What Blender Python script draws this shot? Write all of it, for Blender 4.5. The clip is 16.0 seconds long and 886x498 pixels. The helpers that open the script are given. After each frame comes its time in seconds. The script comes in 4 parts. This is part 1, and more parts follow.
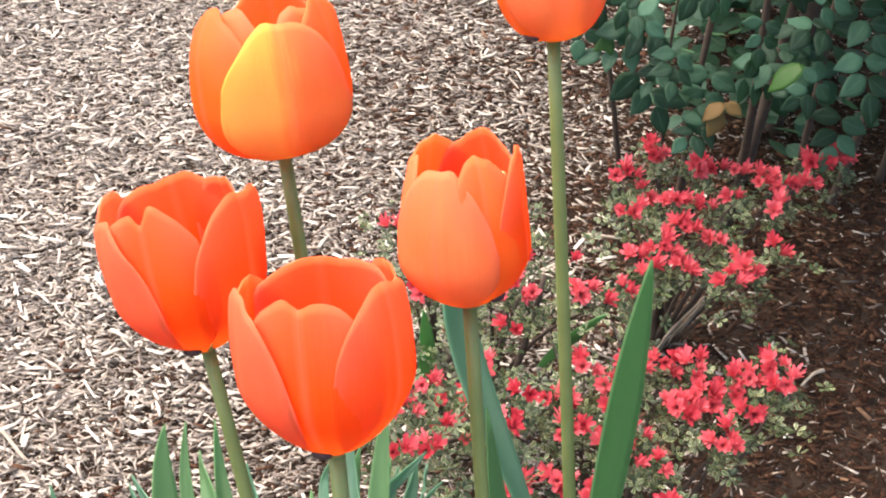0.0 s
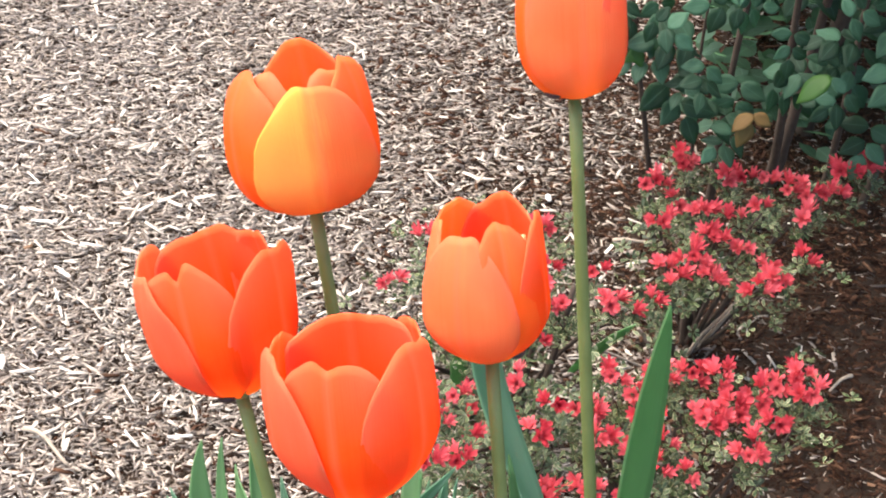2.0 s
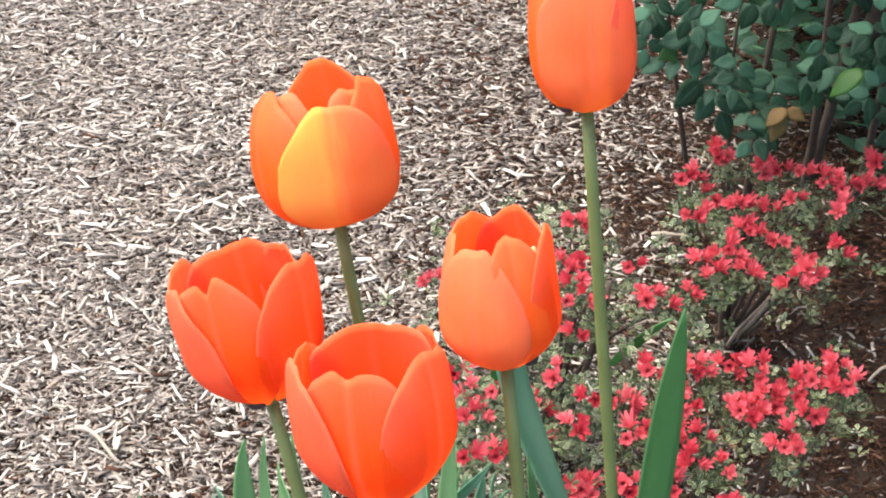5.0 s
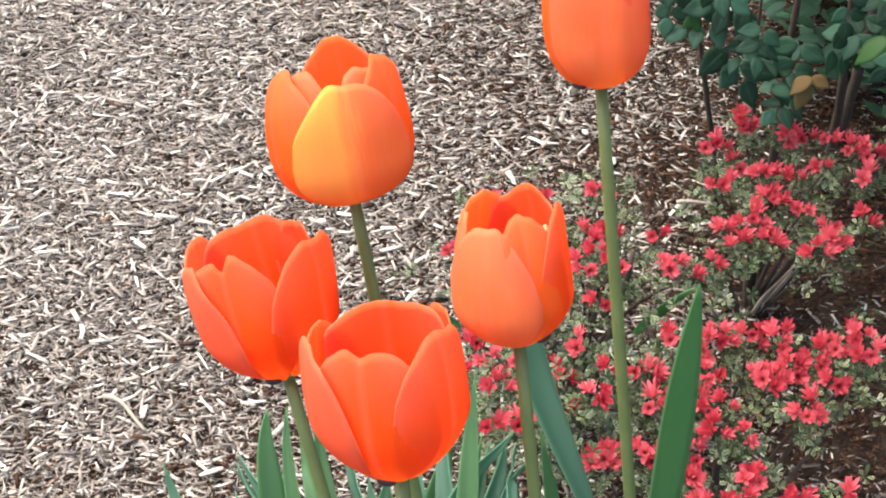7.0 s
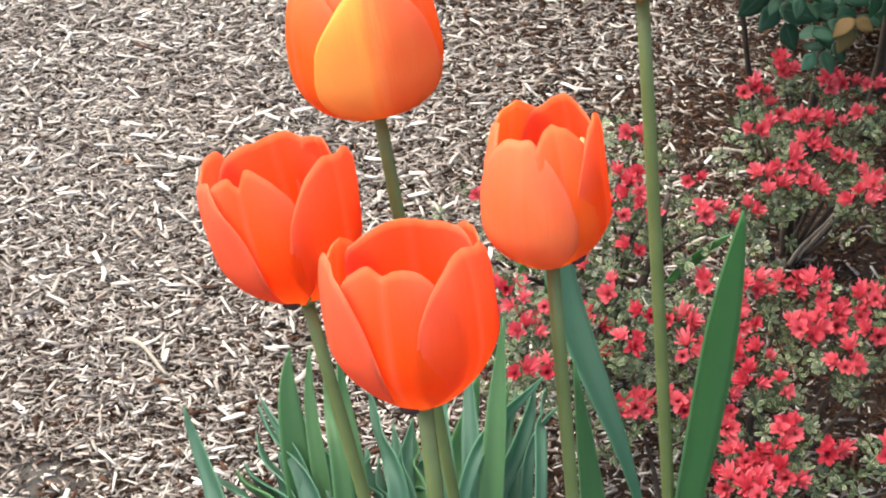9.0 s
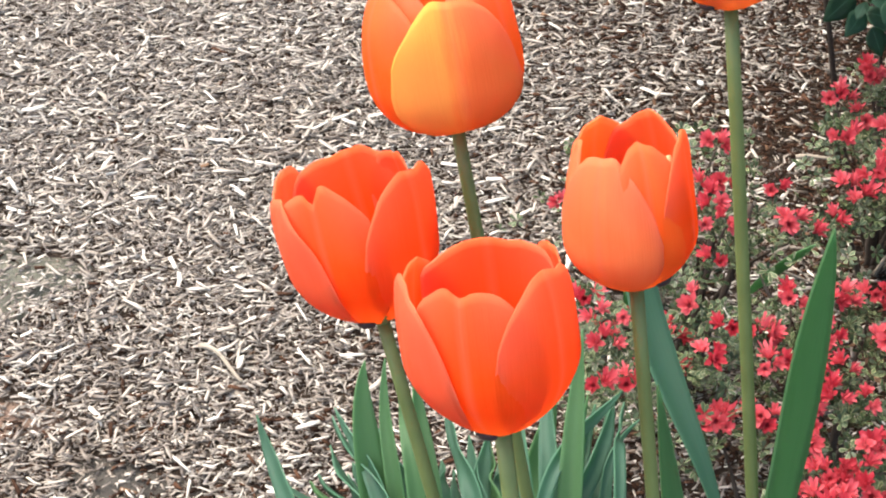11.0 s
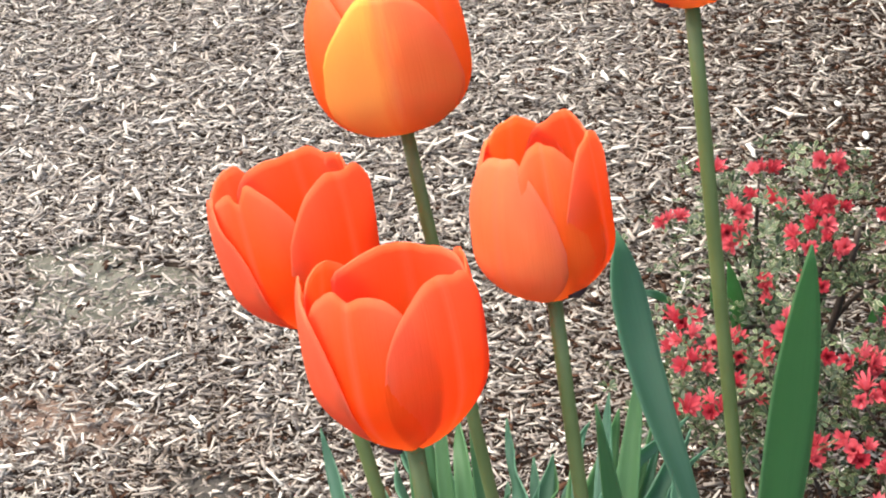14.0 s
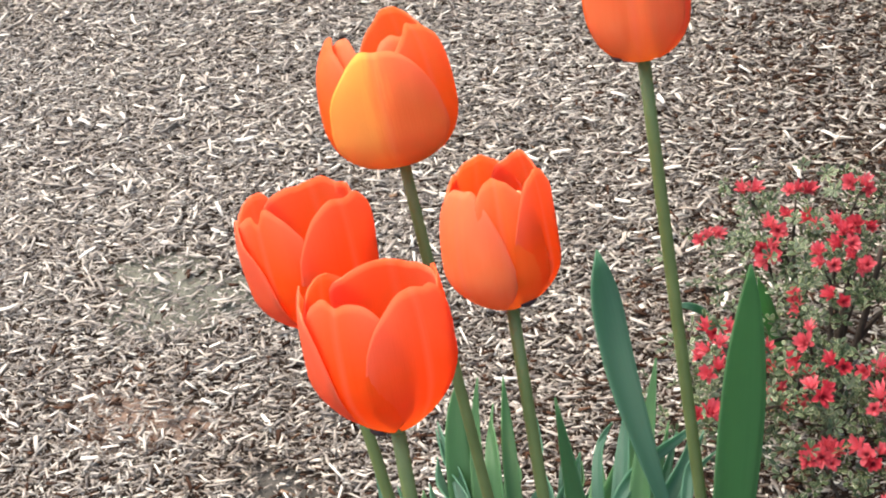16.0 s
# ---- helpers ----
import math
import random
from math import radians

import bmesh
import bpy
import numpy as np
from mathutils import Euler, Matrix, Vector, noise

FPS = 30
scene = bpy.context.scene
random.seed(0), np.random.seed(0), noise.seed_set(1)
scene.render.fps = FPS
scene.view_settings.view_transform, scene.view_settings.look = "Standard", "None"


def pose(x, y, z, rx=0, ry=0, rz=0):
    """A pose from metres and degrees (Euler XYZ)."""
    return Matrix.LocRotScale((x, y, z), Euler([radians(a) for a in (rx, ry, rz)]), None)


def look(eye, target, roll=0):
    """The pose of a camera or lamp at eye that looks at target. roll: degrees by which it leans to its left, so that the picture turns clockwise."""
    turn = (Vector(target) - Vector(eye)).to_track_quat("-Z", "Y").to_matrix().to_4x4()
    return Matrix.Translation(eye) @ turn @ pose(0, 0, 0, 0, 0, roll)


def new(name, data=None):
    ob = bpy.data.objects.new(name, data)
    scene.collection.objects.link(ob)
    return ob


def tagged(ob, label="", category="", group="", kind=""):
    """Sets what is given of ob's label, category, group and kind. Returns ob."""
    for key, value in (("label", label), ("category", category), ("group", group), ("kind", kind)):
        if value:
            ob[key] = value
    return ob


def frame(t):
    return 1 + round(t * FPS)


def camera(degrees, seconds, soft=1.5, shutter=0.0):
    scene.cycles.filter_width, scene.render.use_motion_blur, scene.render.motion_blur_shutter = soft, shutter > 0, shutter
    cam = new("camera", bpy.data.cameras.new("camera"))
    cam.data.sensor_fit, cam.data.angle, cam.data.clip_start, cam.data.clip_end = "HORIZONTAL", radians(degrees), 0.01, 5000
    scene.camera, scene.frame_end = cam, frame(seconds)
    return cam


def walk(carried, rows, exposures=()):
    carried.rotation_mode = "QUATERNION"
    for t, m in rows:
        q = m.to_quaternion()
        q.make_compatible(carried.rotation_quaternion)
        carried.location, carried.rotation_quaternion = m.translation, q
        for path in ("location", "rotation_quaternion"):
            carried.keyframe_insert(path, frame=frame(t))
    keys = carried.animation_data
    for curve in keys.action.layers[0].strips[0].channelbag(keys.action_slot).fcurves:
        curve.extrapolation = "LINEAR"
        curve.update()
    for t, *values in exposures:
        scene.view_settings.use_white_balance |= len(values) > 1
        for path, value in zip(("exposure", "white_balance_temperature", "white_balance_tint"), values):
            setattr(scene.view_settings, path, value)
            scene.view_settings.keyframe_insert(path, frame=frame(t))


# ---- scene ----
# One flower bed: five tulips, dwarf azaleas and a green shrub on wood-chip mulch.
cam = camera(30.45, 16.0, soft=2.0)
PATH = [
    (0.0, pose(-0.0195, 0.0101, 1.0370, 48.803, -5.059, -1.134)),
    (0.5, pose(-0.0189, 0.0135, 1.0429, 48.498, -4.887, -0.788)),
    (1.0, pose(-0.0194, 0.0162, 1.0520, 48.307, -4.686, -0.510)),
    (1.5, pose(-0.0217, 0.0149, 1.0634, 48.109, -4.478, -0.381)),
    (2.0, pose(-0.0180, 0.0113, 1.0712, 47.936, -4.227, -0.133)),
    (2.5, pose(-0.0197, 0.0066, 1.0799, 47.725, -4.003, -0.105)),
    (3.0, pose(-0.0161, 0.0019, 1.0828, 47.677, -3.583, 0.050)),
    (3.5, pose(-0.0127, -0.0014, 1.0875, 47.560, -3.096, 0.151)),
    (4.0, pose(-0.0089, -0.0022, 1.0892, 47.512, -2.694, 0.351)),
    (6.3, pose(-0.0002, 0.0006, 1.0993, 47.430, -1.604, 1.271)),
    (6.5, pose(0.0026, 0.0007, 1.0992, 47.186, -1.457, 1.362)),
    (7.0, pose(-0.0000, 0.0000, 1.1000, 46.181, -1.446, 1.417)),
    (7.5, pose(-0.0005, -0.0050, 1.0935, 45.466, -1.404, 1.527)),
    (8.0, pose(-0.0014, -0.0088, 1.0918, 44.855, -1.353, 1.610)),
    (8.2, pose(-0.0019, -0.0047, 1.0869, 44.704, -1.306, 1.715)),
    (10.3, pose(0.0061, 0.0236, 1.0512, 45.084, -0.286, 4.265)),
    (10.5, pose(0.0058, 0.0239, 1.0524, 45.065, 0.036, 4.370)),
    (11.0, pose(-0.0012, 0.0298, 1.0582, 44.809, 0.432, 4.746)),
    (11.5, pose(0.0064, 0.0320, 1.0569, 44.908, 1.130, 5.545)),
    (12.0, pose(0.0308, 0.0309, 1.0511, 45.310, 2.104, 6.839)),
    (12.5, pose(0.0449, 0.0354, 1.0491, 45.489, 2.655, 8.085)),
    (13.0, pose(0.0693, 0.0494, 1.0476, 45.408, 3.689, 9.515)),
    (13.5, pose(0.0758, 0.0524, 1.0410, 45.659, 4.221, 10.341)),
    (14.0, pose(0.0880, 0.0543, 1.0335, 45.973, 4.712, 11.133)),
    (14.5, pose(0.1022, 0.0300, 1.0599, 46.199, 5.103, 11.927)),
    (15.0, pose(0.1230, 0.0189, 1.0740, 46.627, 5.839, 13.017)),
    (15.5, pose(0.1374, 0.0045, 1.0950, 46.599, 6.246, 13.673)),
    (16.0, pose(0.1508, -0.0016, 1.0972, 46.664, 6.840, 14.226)),
]
walk(cam, PATH, [(0.0, 1.51, 6820, 10), (3.0, 1.41, 6600, 8), (6.5, 1.29, 6400, 6), (8.0, 1.18, 6420, 5), (12.5, 1.18, 6500, 4), (16.0, 1.04, 6500, 4)])

# ---- light ----
SUN_EL, SUN_AZ = 62.0, 298.0   # degrees; azimuth clockwise from +y
world = bpy.data.worlds.new("sky")
scene.world = world
world.use_nodes = True
wn = world.node_tree
wn.nodes.clear()
sky = wn.nodes.new("ShaderNodeTexSky")
sky.sky_type = "NISHITA"
sky.sun_disc = False
sky.sun_elevation = radians(SUN_EL)
sky.sun_rotation = radians(SUN_AZ)
sky.air_density = 1.0
sky.dust_density = 6.0
bg = wn.nodes.new("ShaderNodeBackground")
bg.inputs["Strength"].default_value = 0.22
wo = wn.nodes.new("ShaderNodeOutputWorld")
wn.links.new(sky.outputs[0], bg.inputs["Color"])
wn.links.new(bg.outputs[0], wo.inputs["Surface"])
sun = new("sun", bpy.data.lights.new("sun", "SUN"))
sun.data.energy = 1.2
sun.data.angle = radians(80)
sun.data.color = (1.0, 0.95, 0.87)
sa, se = radians(SUN_AZ), radians(SUN_EL)
sun.matrix_world = look((4 * math.sin(sa) * math.cos(se), 4 * math.cos(sa) * math.cos(se), 4 * math.sin(se)), (0, 0, 0))

# ---- materials ----


class Mat:
    """A node material with short helpers."""

    def __init__(self, name):
        self.m = bpy.data.materials.new(name)
        self.m.use_nodes = True
        self.t = self.m.node_tree
        self.t.nodes.clear()
        self.out = self.t.nodes.new("ShaderNodeOutputMaterial")

    def n(self, kind, **props):
        node = self.t.nodes.new(kind)
        for k, v in props.items():
            if k == "op":
                node.operation = v
            elif k == "blend":
                node.data_type = "RGBA"
                node.blend_type = v
        return node

    def link(self, a, b):
        self.t.links.new(a, b)

    def put(self, socket, v):
        if isinstance(v, bpy.types.NodeSocket):
            self.link(v, socket)
        elif isinstance(v, tuple) and len(v) == 3:
            socket.default_value = (*v, 1)
        else:
            socket.default_value = v

    def math(self, op, a, b=0.0, clamp=False):
        node = self.n("ShaderNodeMath", op=op)
        node.use_clamp = clamp
        self.put(node.inputs[0], a)
        self.put(node.inputs[1], b)
        return node.outputs[0]

    def mix(self, f, a, b, blend="MIX"):
        node = self.n("ShaderNodeMix", blend=blend)
        self.put(node.inputs[0], f)
        self.put(node.inputs[6], a)
        self.put(node.inputs[7], b)
        return node.outputs[2]

    def ramp(self, f, *stops):
        node = self.n("ShaderNodeValToRGB")
        cr = node.color_ramp
        while len(cr.elements) < len(stops):
            cr.elements.new(0.5)
        for e, (p, c) in zip(cr.elements, stops):
            e.position, e.color = p, (*c, 1)
        self.put(node.inputs[0], f)
        return node.outputs[0]

    def noise(self, scale, detail=3.0, coord=None, rough=0.55):
        node = self.n("ShaderNodeTexNoise")
        node.inputs["Scale"].default_value = scale
        node.inputs["Detail"].default_value = detail
        node.inputs["Roughness"].default_value = rough
        self.link(coord or self.n("ShaderNodeTexCoord").outputs["Object"], node.inputs["Vector"])
        return node.outputs["Fac"]

    def uv(self):
        node = self.n("ShaderNodeSeparateXYZ")
        self.link(self.n("ShaderNodeTexCoord").outputs["UV"], node.inputs[0])
        return node.outputs[0], node.outputs[1]

    def stretched(self, sx, sy):
        node = self.n("ShaderNodeMapping")
        node.inputs["Scale"].default_value = (sx, sy, 1)
        self.link(self.n("ShaderNodeTexCoord").outputs["UV"], node.inputs["Vector"])
        return node.outputs[0]

    def finish(self, color, rough=0.6, bump=None, height=0.3, dist=0.001, trans=0.0, trans_color=None, spec=0.4, sheen=0.0):
        p = self.n("ShaderNodeBsdfPrincipled")
        self.put(p.inputs["Base Color"], color)
        self.put(p.inputs["Roughness"], rough)
        p.inputs["Specular IOR Level"].default_value = spec
        p.inputs["Sheen Weight"].default_value = sheen
        if bump is not None:
            b = self.n("ShaderNodeBump")
            b.inputs["Strength"].default_value = height
            b.inputs["Distance"].default_value = dist
            self.link(bump, b.inputs["Height"])
            self.link(b.outputs[0], p.inputs["Normal"])
        if trans:
            tr = self.n("ShaderNodeBsdfTranslucent")
            self.put(tr.inputs["Color"], trans_color if trans_color is not None else color)
            mx = self.n("ShaderNodeMixShader")
            mx.inputs[0].default_value = trans
            self.link(p.outputs[0], mx.inputs[1])
            self.link(tr.outputs[0], mx.inputs[2])
            self.link(mx.outputs[0], self.out.inputs["Surface"])
        else:
            self.link(p.outputs[0], self.out.inputs["Surface"])
        return self.m


def petal_material(name, body, side, glow=(0.96, 0.46, 0.1), yellow=0.0):
    """Satin petal: yellow claw at the base, pale midrib, coral towards the upper margin, streaks along the petal; yellow: how far one half is flamed yellow."""
    k = Mat(name)
    u, v = k.uv()
    streak = k.noise(1.0, 5, k.stretched(22, 1.6))
    broad = k.noise(1.0, 2, k.stretched(3.2, 2.0))
    c = k.mix(k.math("MULTIPLY", streak, 0.55), body, side)
    c = k.mix(k.math("MULTIPLY", k.math("SUBTRACT", broad, 0.42, clamp=True), 1.6, clamp=True), c, side)
    off = k.math("ABSOLUTE", k.math("SUBTRACT", u, 0.5))
    rib = k.math("SUBTRACT", 1.0, k.math("MULTIPLY", off, 20.0), clamp=True)
    c = k.mix(k.math("MULTIPLY", rib, 0.4), c, (0.93, 0.34, 0.19))
    upper = k.math("MULTIPLY", k.math("SUBTRACT", v, 0.6, clamp=True), k.math("ADD", 0.5, k.math("MULTIPLY", off, 2.2)))
    c = k.mix(k.math("MULTIPLY", upper, 1.4, clamp=True), c, (0.95, 0.33, 0.2))
    edge = k.math("MULTIPLY", k.math("SUBTRACT", off, 0.4, clamp=True), k.math("MULTIPLY", v, 4.0))
    c = k.mix(edge, c, (0.95, 0.35, 0.2))
    claw = k.math("SUBTRACT", 1.0, k.math("MULTIPLY", v, 2.6), clamp=True)
    c = k.mix(k.math("MULTIPLY", claw, 0.7), c, glow)
    if yellow:
        wob = k.math("ADD", u, k.math("MULTIPLY", k.noise(1.0, 5, k.stretched(12, 2.2)), 0.32))
        half = k.math("MULTIPLY", k.math("SUBTRACT", 0.72, wob), 6.0, clamp=True)
        half = k.math("MULTIPLY", half, k.math("ADD", 0.62, k.math("MULTIPLY", v, 0.45), clamp=True))
        c = k.mix(k.math("MULTIPLY", half, yellow), c, (1.0, 0.64, 0.16))
    fine = k.noise(1.0, 5, k.stretched(60, 2.4))
    return k.finish(c, 0.55, fine, 0.6, 0.0009, trans=0.66, trans_color=k.mix(0.18, c, (1.0, 0.55, 0.2)), spec=0.1)


def leaf_material(name, dark, light, rough=0.45, streaks=True, inner_shade=0.0):
    k = Mat(name)
    u, v = k.uv()
    f = k.noise(1.0, 3, k.stretched(40, 1.5)) if streaks else k.noise(60, 3)
    c = k.mix(f, dark, light)
    # Random leaves go nearly black: shade inside the shrub, put into the colour.
    if inner_shade:
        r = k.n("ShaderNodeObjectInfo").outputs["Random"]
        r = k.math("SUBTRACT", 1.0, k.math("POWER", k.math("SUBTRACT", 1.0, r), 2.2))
        c = k.mix(k.math("MULTIPLY", r, inner_shade), c, tuple(x * 0.15 for x in dark))
    blotch = k.noise(28, 3)
    c = k.mix(k.math("MULTIPLY", k.math("SUBTRACT", blotch, 0.45, clamp=True), 0.5 if inner_shade else 1.5), c, light)
    off = k.math("ABSOLUTE", k.math("SUBTRACT", u, 0.5))
    if streaks:
        edge = k.math("MULTIPLY", k.math("SUBTRACT", off, 0.455, clamp=True), 7.0)
        c = k.mix(edge, c, tuple(min(1, x * 1.7 + 0.05) for x in light))
    else:
        rib = k.math("SUBTRACT", 1.0, k.math("MULTIPLY", off, 22.0), clamp=True)
        c = k.mix(k.math("MULTIPLY", rib, 0.5), c, light)
    return k.finish(c, rough, f, 0.2, 0.0008, trans=0.55 if streaks else 0.4, trans_color=k.mix(0.5, c, (0.3, 0.62, 0.3)), spec=0.35 if streaks else 0.2)


M_PETAL = petal_material("petal_orange_red", (0.95, 0.149, 0.013), (0.95, 0.209, 0.040))
M_PETAL_PINK = petal_material("petal_coral_outside", (0.93, 0.209, 0.077), (0.95, 0.297, 0.149))
M_PETAL_SIDE = petal_material("petal_scarlet_orange", (0.94, 0.154, 0.024), (0.95, 0.220, 0.066))
M_PETAL_ORANGE = petal_material("petal_orange", (0.94, 0.220, 0.024), (0.95, 0.308, 0.066))
M_PETAL_FLAME = petal_material("petal_yellow_flamed", (0.95, 0.341, 0.094), (0.96, 0.418, 0.121), yellow=1.0)
M_PETAL_PEACH = petal_material("petal_peach_outside", (0.95, 0.308, 0.094), (0.96, 0.429, 0.182))
M_LEAF = leaf_material("tulip_leaf_green", (0.058, 0.138, 0.056), (0.12, 0.225, 0.1))
M_LEAF_PALE = leaf_material("tulip_leaf_greyish", (0.043, 0.108, 0.072), (0.098, 0.2, 0.138))
M_SHRUB = leaf_material("shrub_leaf_blue_green", (0.034, 0.096, 0.056), (0.1, 0.21, 0.14), 0.55, False, inner_shade=0.88)
M_SHRUB_LIGHT = leaf_material("shrub_leaf_fresh_green", (0.025, 0.075, 0.015), (0.045, 0.11, 0.024), 0.4, False)
M_DEAD = leaf_material("withered_leaf", (0.11, 0.058, 0.022), (0.19, 0.12, 0.045), 0.6, False)


def stem_material():
    k = Mat("tulip_stem")
    f = k.noise(60, 3)
    c = k.mix(f, (0.095, 0.13, 0.035), (0.17, 0.21, 0.07))
    return k.finish(c, 0.5, f, 0.15, 0.0005, trans=0.05)


def bark_material():
    k = Mat("twig_bark")
    f = k.noise(140, 4)
    c = k.mix(f, (0.028, 0.019, 0.013), (0.08, 0.058, 0.043))
    return k.finish(c, 0.85, f, 0.5, 0.001)


def stick_material():
    k = Mat("dry_stick")
    f = k.noise(160, 4)
    return k.finish(k.mix(f, (0.2, 0.16, 0.12), (0.42, 0.36, 0.29)), 0.8, f, 0.4, 0.0008)


def chip_material(name, *stops, spec=0.3, rough=0.8):
    k = Mat(name)
    r = k.n("ShaderNodeNewGeometry").outputs["Random Per Island"]
    c = k.ramp(r, *stops)
    grain = k.noise(420, 3)
    c = k.mix(k.math("MULTIPLY", grain, 0.55), c, k.mix(1.0, c, (0.45, 0.4, 0.36), "MULTIPLY"))
    stain = k.noise(4.5, 4)
    c = k.mix(k.math("MULTIPLY", k.math("SUBTRACT", stain, 0.52, clamp=True), 1.8), c, k.mix(1.0, c, (0.75, 0.62, 0.48), "MULTIPLY"))
    return k.finish(c, rough, grain, 0.4, 0.0008, spec=spec)


def soil_material(name, a, b):
    k = Mat(name)
    f = k.noise(70, 6, rough=0.7)
    g = k.noise(6, 3)
    c = k.mix(f, a, b)
    c = k.mix(k.math("MULTIPLY", g, 0.4), c, tuple(x * 0.6 for x in a))
    return k.finish(c, 0.95, f, 0.9, 0.006, spec=0.2)


def ground_material():
    """Dark soil under the bed; weathered wood chips, seen from farther off, all round it."""
    k = Mat("soil_and_far_wood_chips")
    f, g = k.noise(70, 6, rough=0.7), k.noise(6, 3)
    soil = k.mix(f, (0.03, 0.02, 0.014), (0.07, 0.049, 0.036))
    chip = k.ramp(k.noise(110, 4, rough=0.7), (0.3, (0.035, 0.028, 0.022)), (0.5, (0.108, 0.09, 0.076)), (0.7, (0.235, 0.207, 0.182)))
    chip = k.mix(k.math("MULTIPLY", g, 0.4), chip, (0.07, 0.052, 0.04))
    xyz = k.n("ShaderNodeSeparateXYZ")
    k.link(k.n("ShaderNodeTexCoord").outputs["Object"], xyz.inputs[0])
    dx = k.math("SUBTRACT", k.math("ABSOLUTE", k.math("ADD", xyz.outputs[0], 0.05)), 0.9)
    dy = k.math("SUBTRACT", k.math("ABSOLUTE", k.math("SUBTRACT", xyz.outputs[1], 1.22)), 0.5)
    far = k.math("MULTIPLY", k.math("ADD", k.math("MAXIMUM", dx, dy), k.math("MULTIPLY", k.math("SUBTRACT", g, 0.5), 0.3)), 9.0, clamp=True)
    return k.finish(k.mix(far, soil, chip), 0.95, f, 0.9, 0.006, spec=0.2)


def azalea_leaf_material():
    k = Mat("azalea_leaf_variegated")
    u, v = k.uv()
    r = k.n("ShaderNodeNewGeometry").outputs["Random Per Island"]
    green = k.ramp(r, (0.0, (0.011, 0.024, 0.007)), (0.5, (0.03, 0.055, 0.018)), (1.0, (0.068, 0.1, 0.038)))
    margin = k.ramp(r, (0.0, (0.032, 0.046, 0.016)), (0.45, (0.12, 0.135, 0.058)), (1.0, (0.44, 0.45, 0.26)))
    f = k.math("MULTIPLY", k.math("SUBTRACT", u, 0.6, clamp=True), 2.8, clamp=True)
    return k.finish(k.mix(f, green, margin), 0.45, None, trans=0.12)


def azalea_flower_material():
    k = Mat("azalea_coral_red")
    u, v = k.uv()
    r = k.n("ShaderNodeObjectInfo").outputs["Random"]
    c = k.ramp(r, (0.0, (0.5, 0.036, 0.06)), (1.0, (0.74, 0.145, 0.175)))
    c = k.mix(k.math("SUBTRACT", 0.6, k.math("MULTIPLY", u, 1.6), clamp=True), c, (0.55, 0.02, 0.04))
    return k.finish(c, 0.5, k.noise(300, 2), 0.2, 0.0005, trans=0.35)


M_STEM, M_BARK, M_STICK = stem_material(), bark_material(), stick_material()
M_CHIP = chip_material("wood_chip_weathered", (0.0, (0.078, 0.058, 0.046)), (0.35, (0.168, 0.13, 0.102)), (0.65, (0.32, 0.272, 0.228)), (0.88, (0.52, 0.46, 0.395)), (1.0, (0.76, 0.71, 0.63)), spec=0.8, rough=0.38)
M_BARKCHIP = chip_material("bark_mulch_brown", (0.0, (0.02, 0.01, 0.006)), (0.6, (0.056, 0.027, 0.016)), (0.96, (0.1, 0.05, 0.03)), (1.0, (0.24, 0.15, 0.095)), spec=0.1)
M_SOIL = ground_material()
M_BROWN_SOIL = soil_material("reddish_brown_soil", (0.17, 0.11, 0.082), (0.28, 0.195, 0.15))
M_MOSS = soil_material("mossy_silt", (0.12, 0.116, 0.09), (0.2, 0.192, 0.155))
M_DARK_SOIL = soil_material("damp_soil", (0.04, 0.035, 0.03), (0.12, 0.105, 0.09))
M_AZ_LEAF, M_AZ_FLOWER = azalea_leaf_material(), azalea_flower_material()
k = Mat("wood_chip_pale")
r_ = k.n("ShaderNodeObjectInfo").outputs["Random"]
g_ = k.noise(420, 3)
c_ = k.ramp(r_, (0.0, (0.3, 0.25, 0.21)), (0.5, (0.52, 0.46, 0.4)), (1.0, (0.78, 0.73, 0.66)))
M_CHIP_PALE = k.finish(k.mix(k.math("MULTIPLY", g_, 0.5), c_, k.mix(1.0, c_, (0.5, 0.44, 0.38), "MULTIPLY")), 0.8, g_, 0.4, 0.0008, spec=0.3)
k = Mat("pebble_white")
M_PEBBLE = k.finish(k.mix(k.noise(250), (0.6, 0.57, 0.52), (0.8, 0.78, 0.74)), 0.6)
k = Mat("dark_blotch")
M_BLOTCH = k.finish(k.mix(k.noise(200), (0.012, 0.008, 0.01), (0.05, 0.02, 0.02)), 0.6)
k = Mat("anther_pale")
M_ANTHER = k.finish(k.mix(k.noise(300), (0.75, 0.2, 0.08), (0.9, 0.4, 0.2)), 0.7)

# ---- mesh helpers ----


def mesh_from(name, verts, faces, mat, uvs=None, smooth=True):
    me = bpy.data.meshes.new(name)
    me.from_pydata([tuple(v) for v in verts], [], faces)
    if uvs is not None:
        layer = me.uv_layers.new(name="UVMap")
        for loop in me.loops:
            layer.data[loop.index].uv = uvs[loop.vertex_index]
    me.materials.append(mat)
    if smooth:
        for p in me.polygons:
            p.use_smooth = True
    me.update()
    return me


def part(name, me, parent, label="", m=None):
    ob = new(name, me)
    ob.parent = parent
    if m is not None:
        ob.matrix_basis = m
    return tagged(ob, label)


def thing(name, label, category, group="", m=None, kind=""):
    ob = new(name)
    ob.empty_display_size = 0.02
    if m is not None:
        ob.matrix_basis = m
    return tagged(ob, label, category, group, kind)


def bezier(p0, p1, p2, p3, n):
    p0, p1, p2, p3 = map(Vector, (p0, p1, p2, p3))
    out = []
    for i in range(n + 1):
        t = i / n
        s = 1 - t
        out.append(p0 * s ** 3 + p1 * (3 * s * s * t) + p2 * (3 * s * t * t) + p3 * t ** 3)
    return out


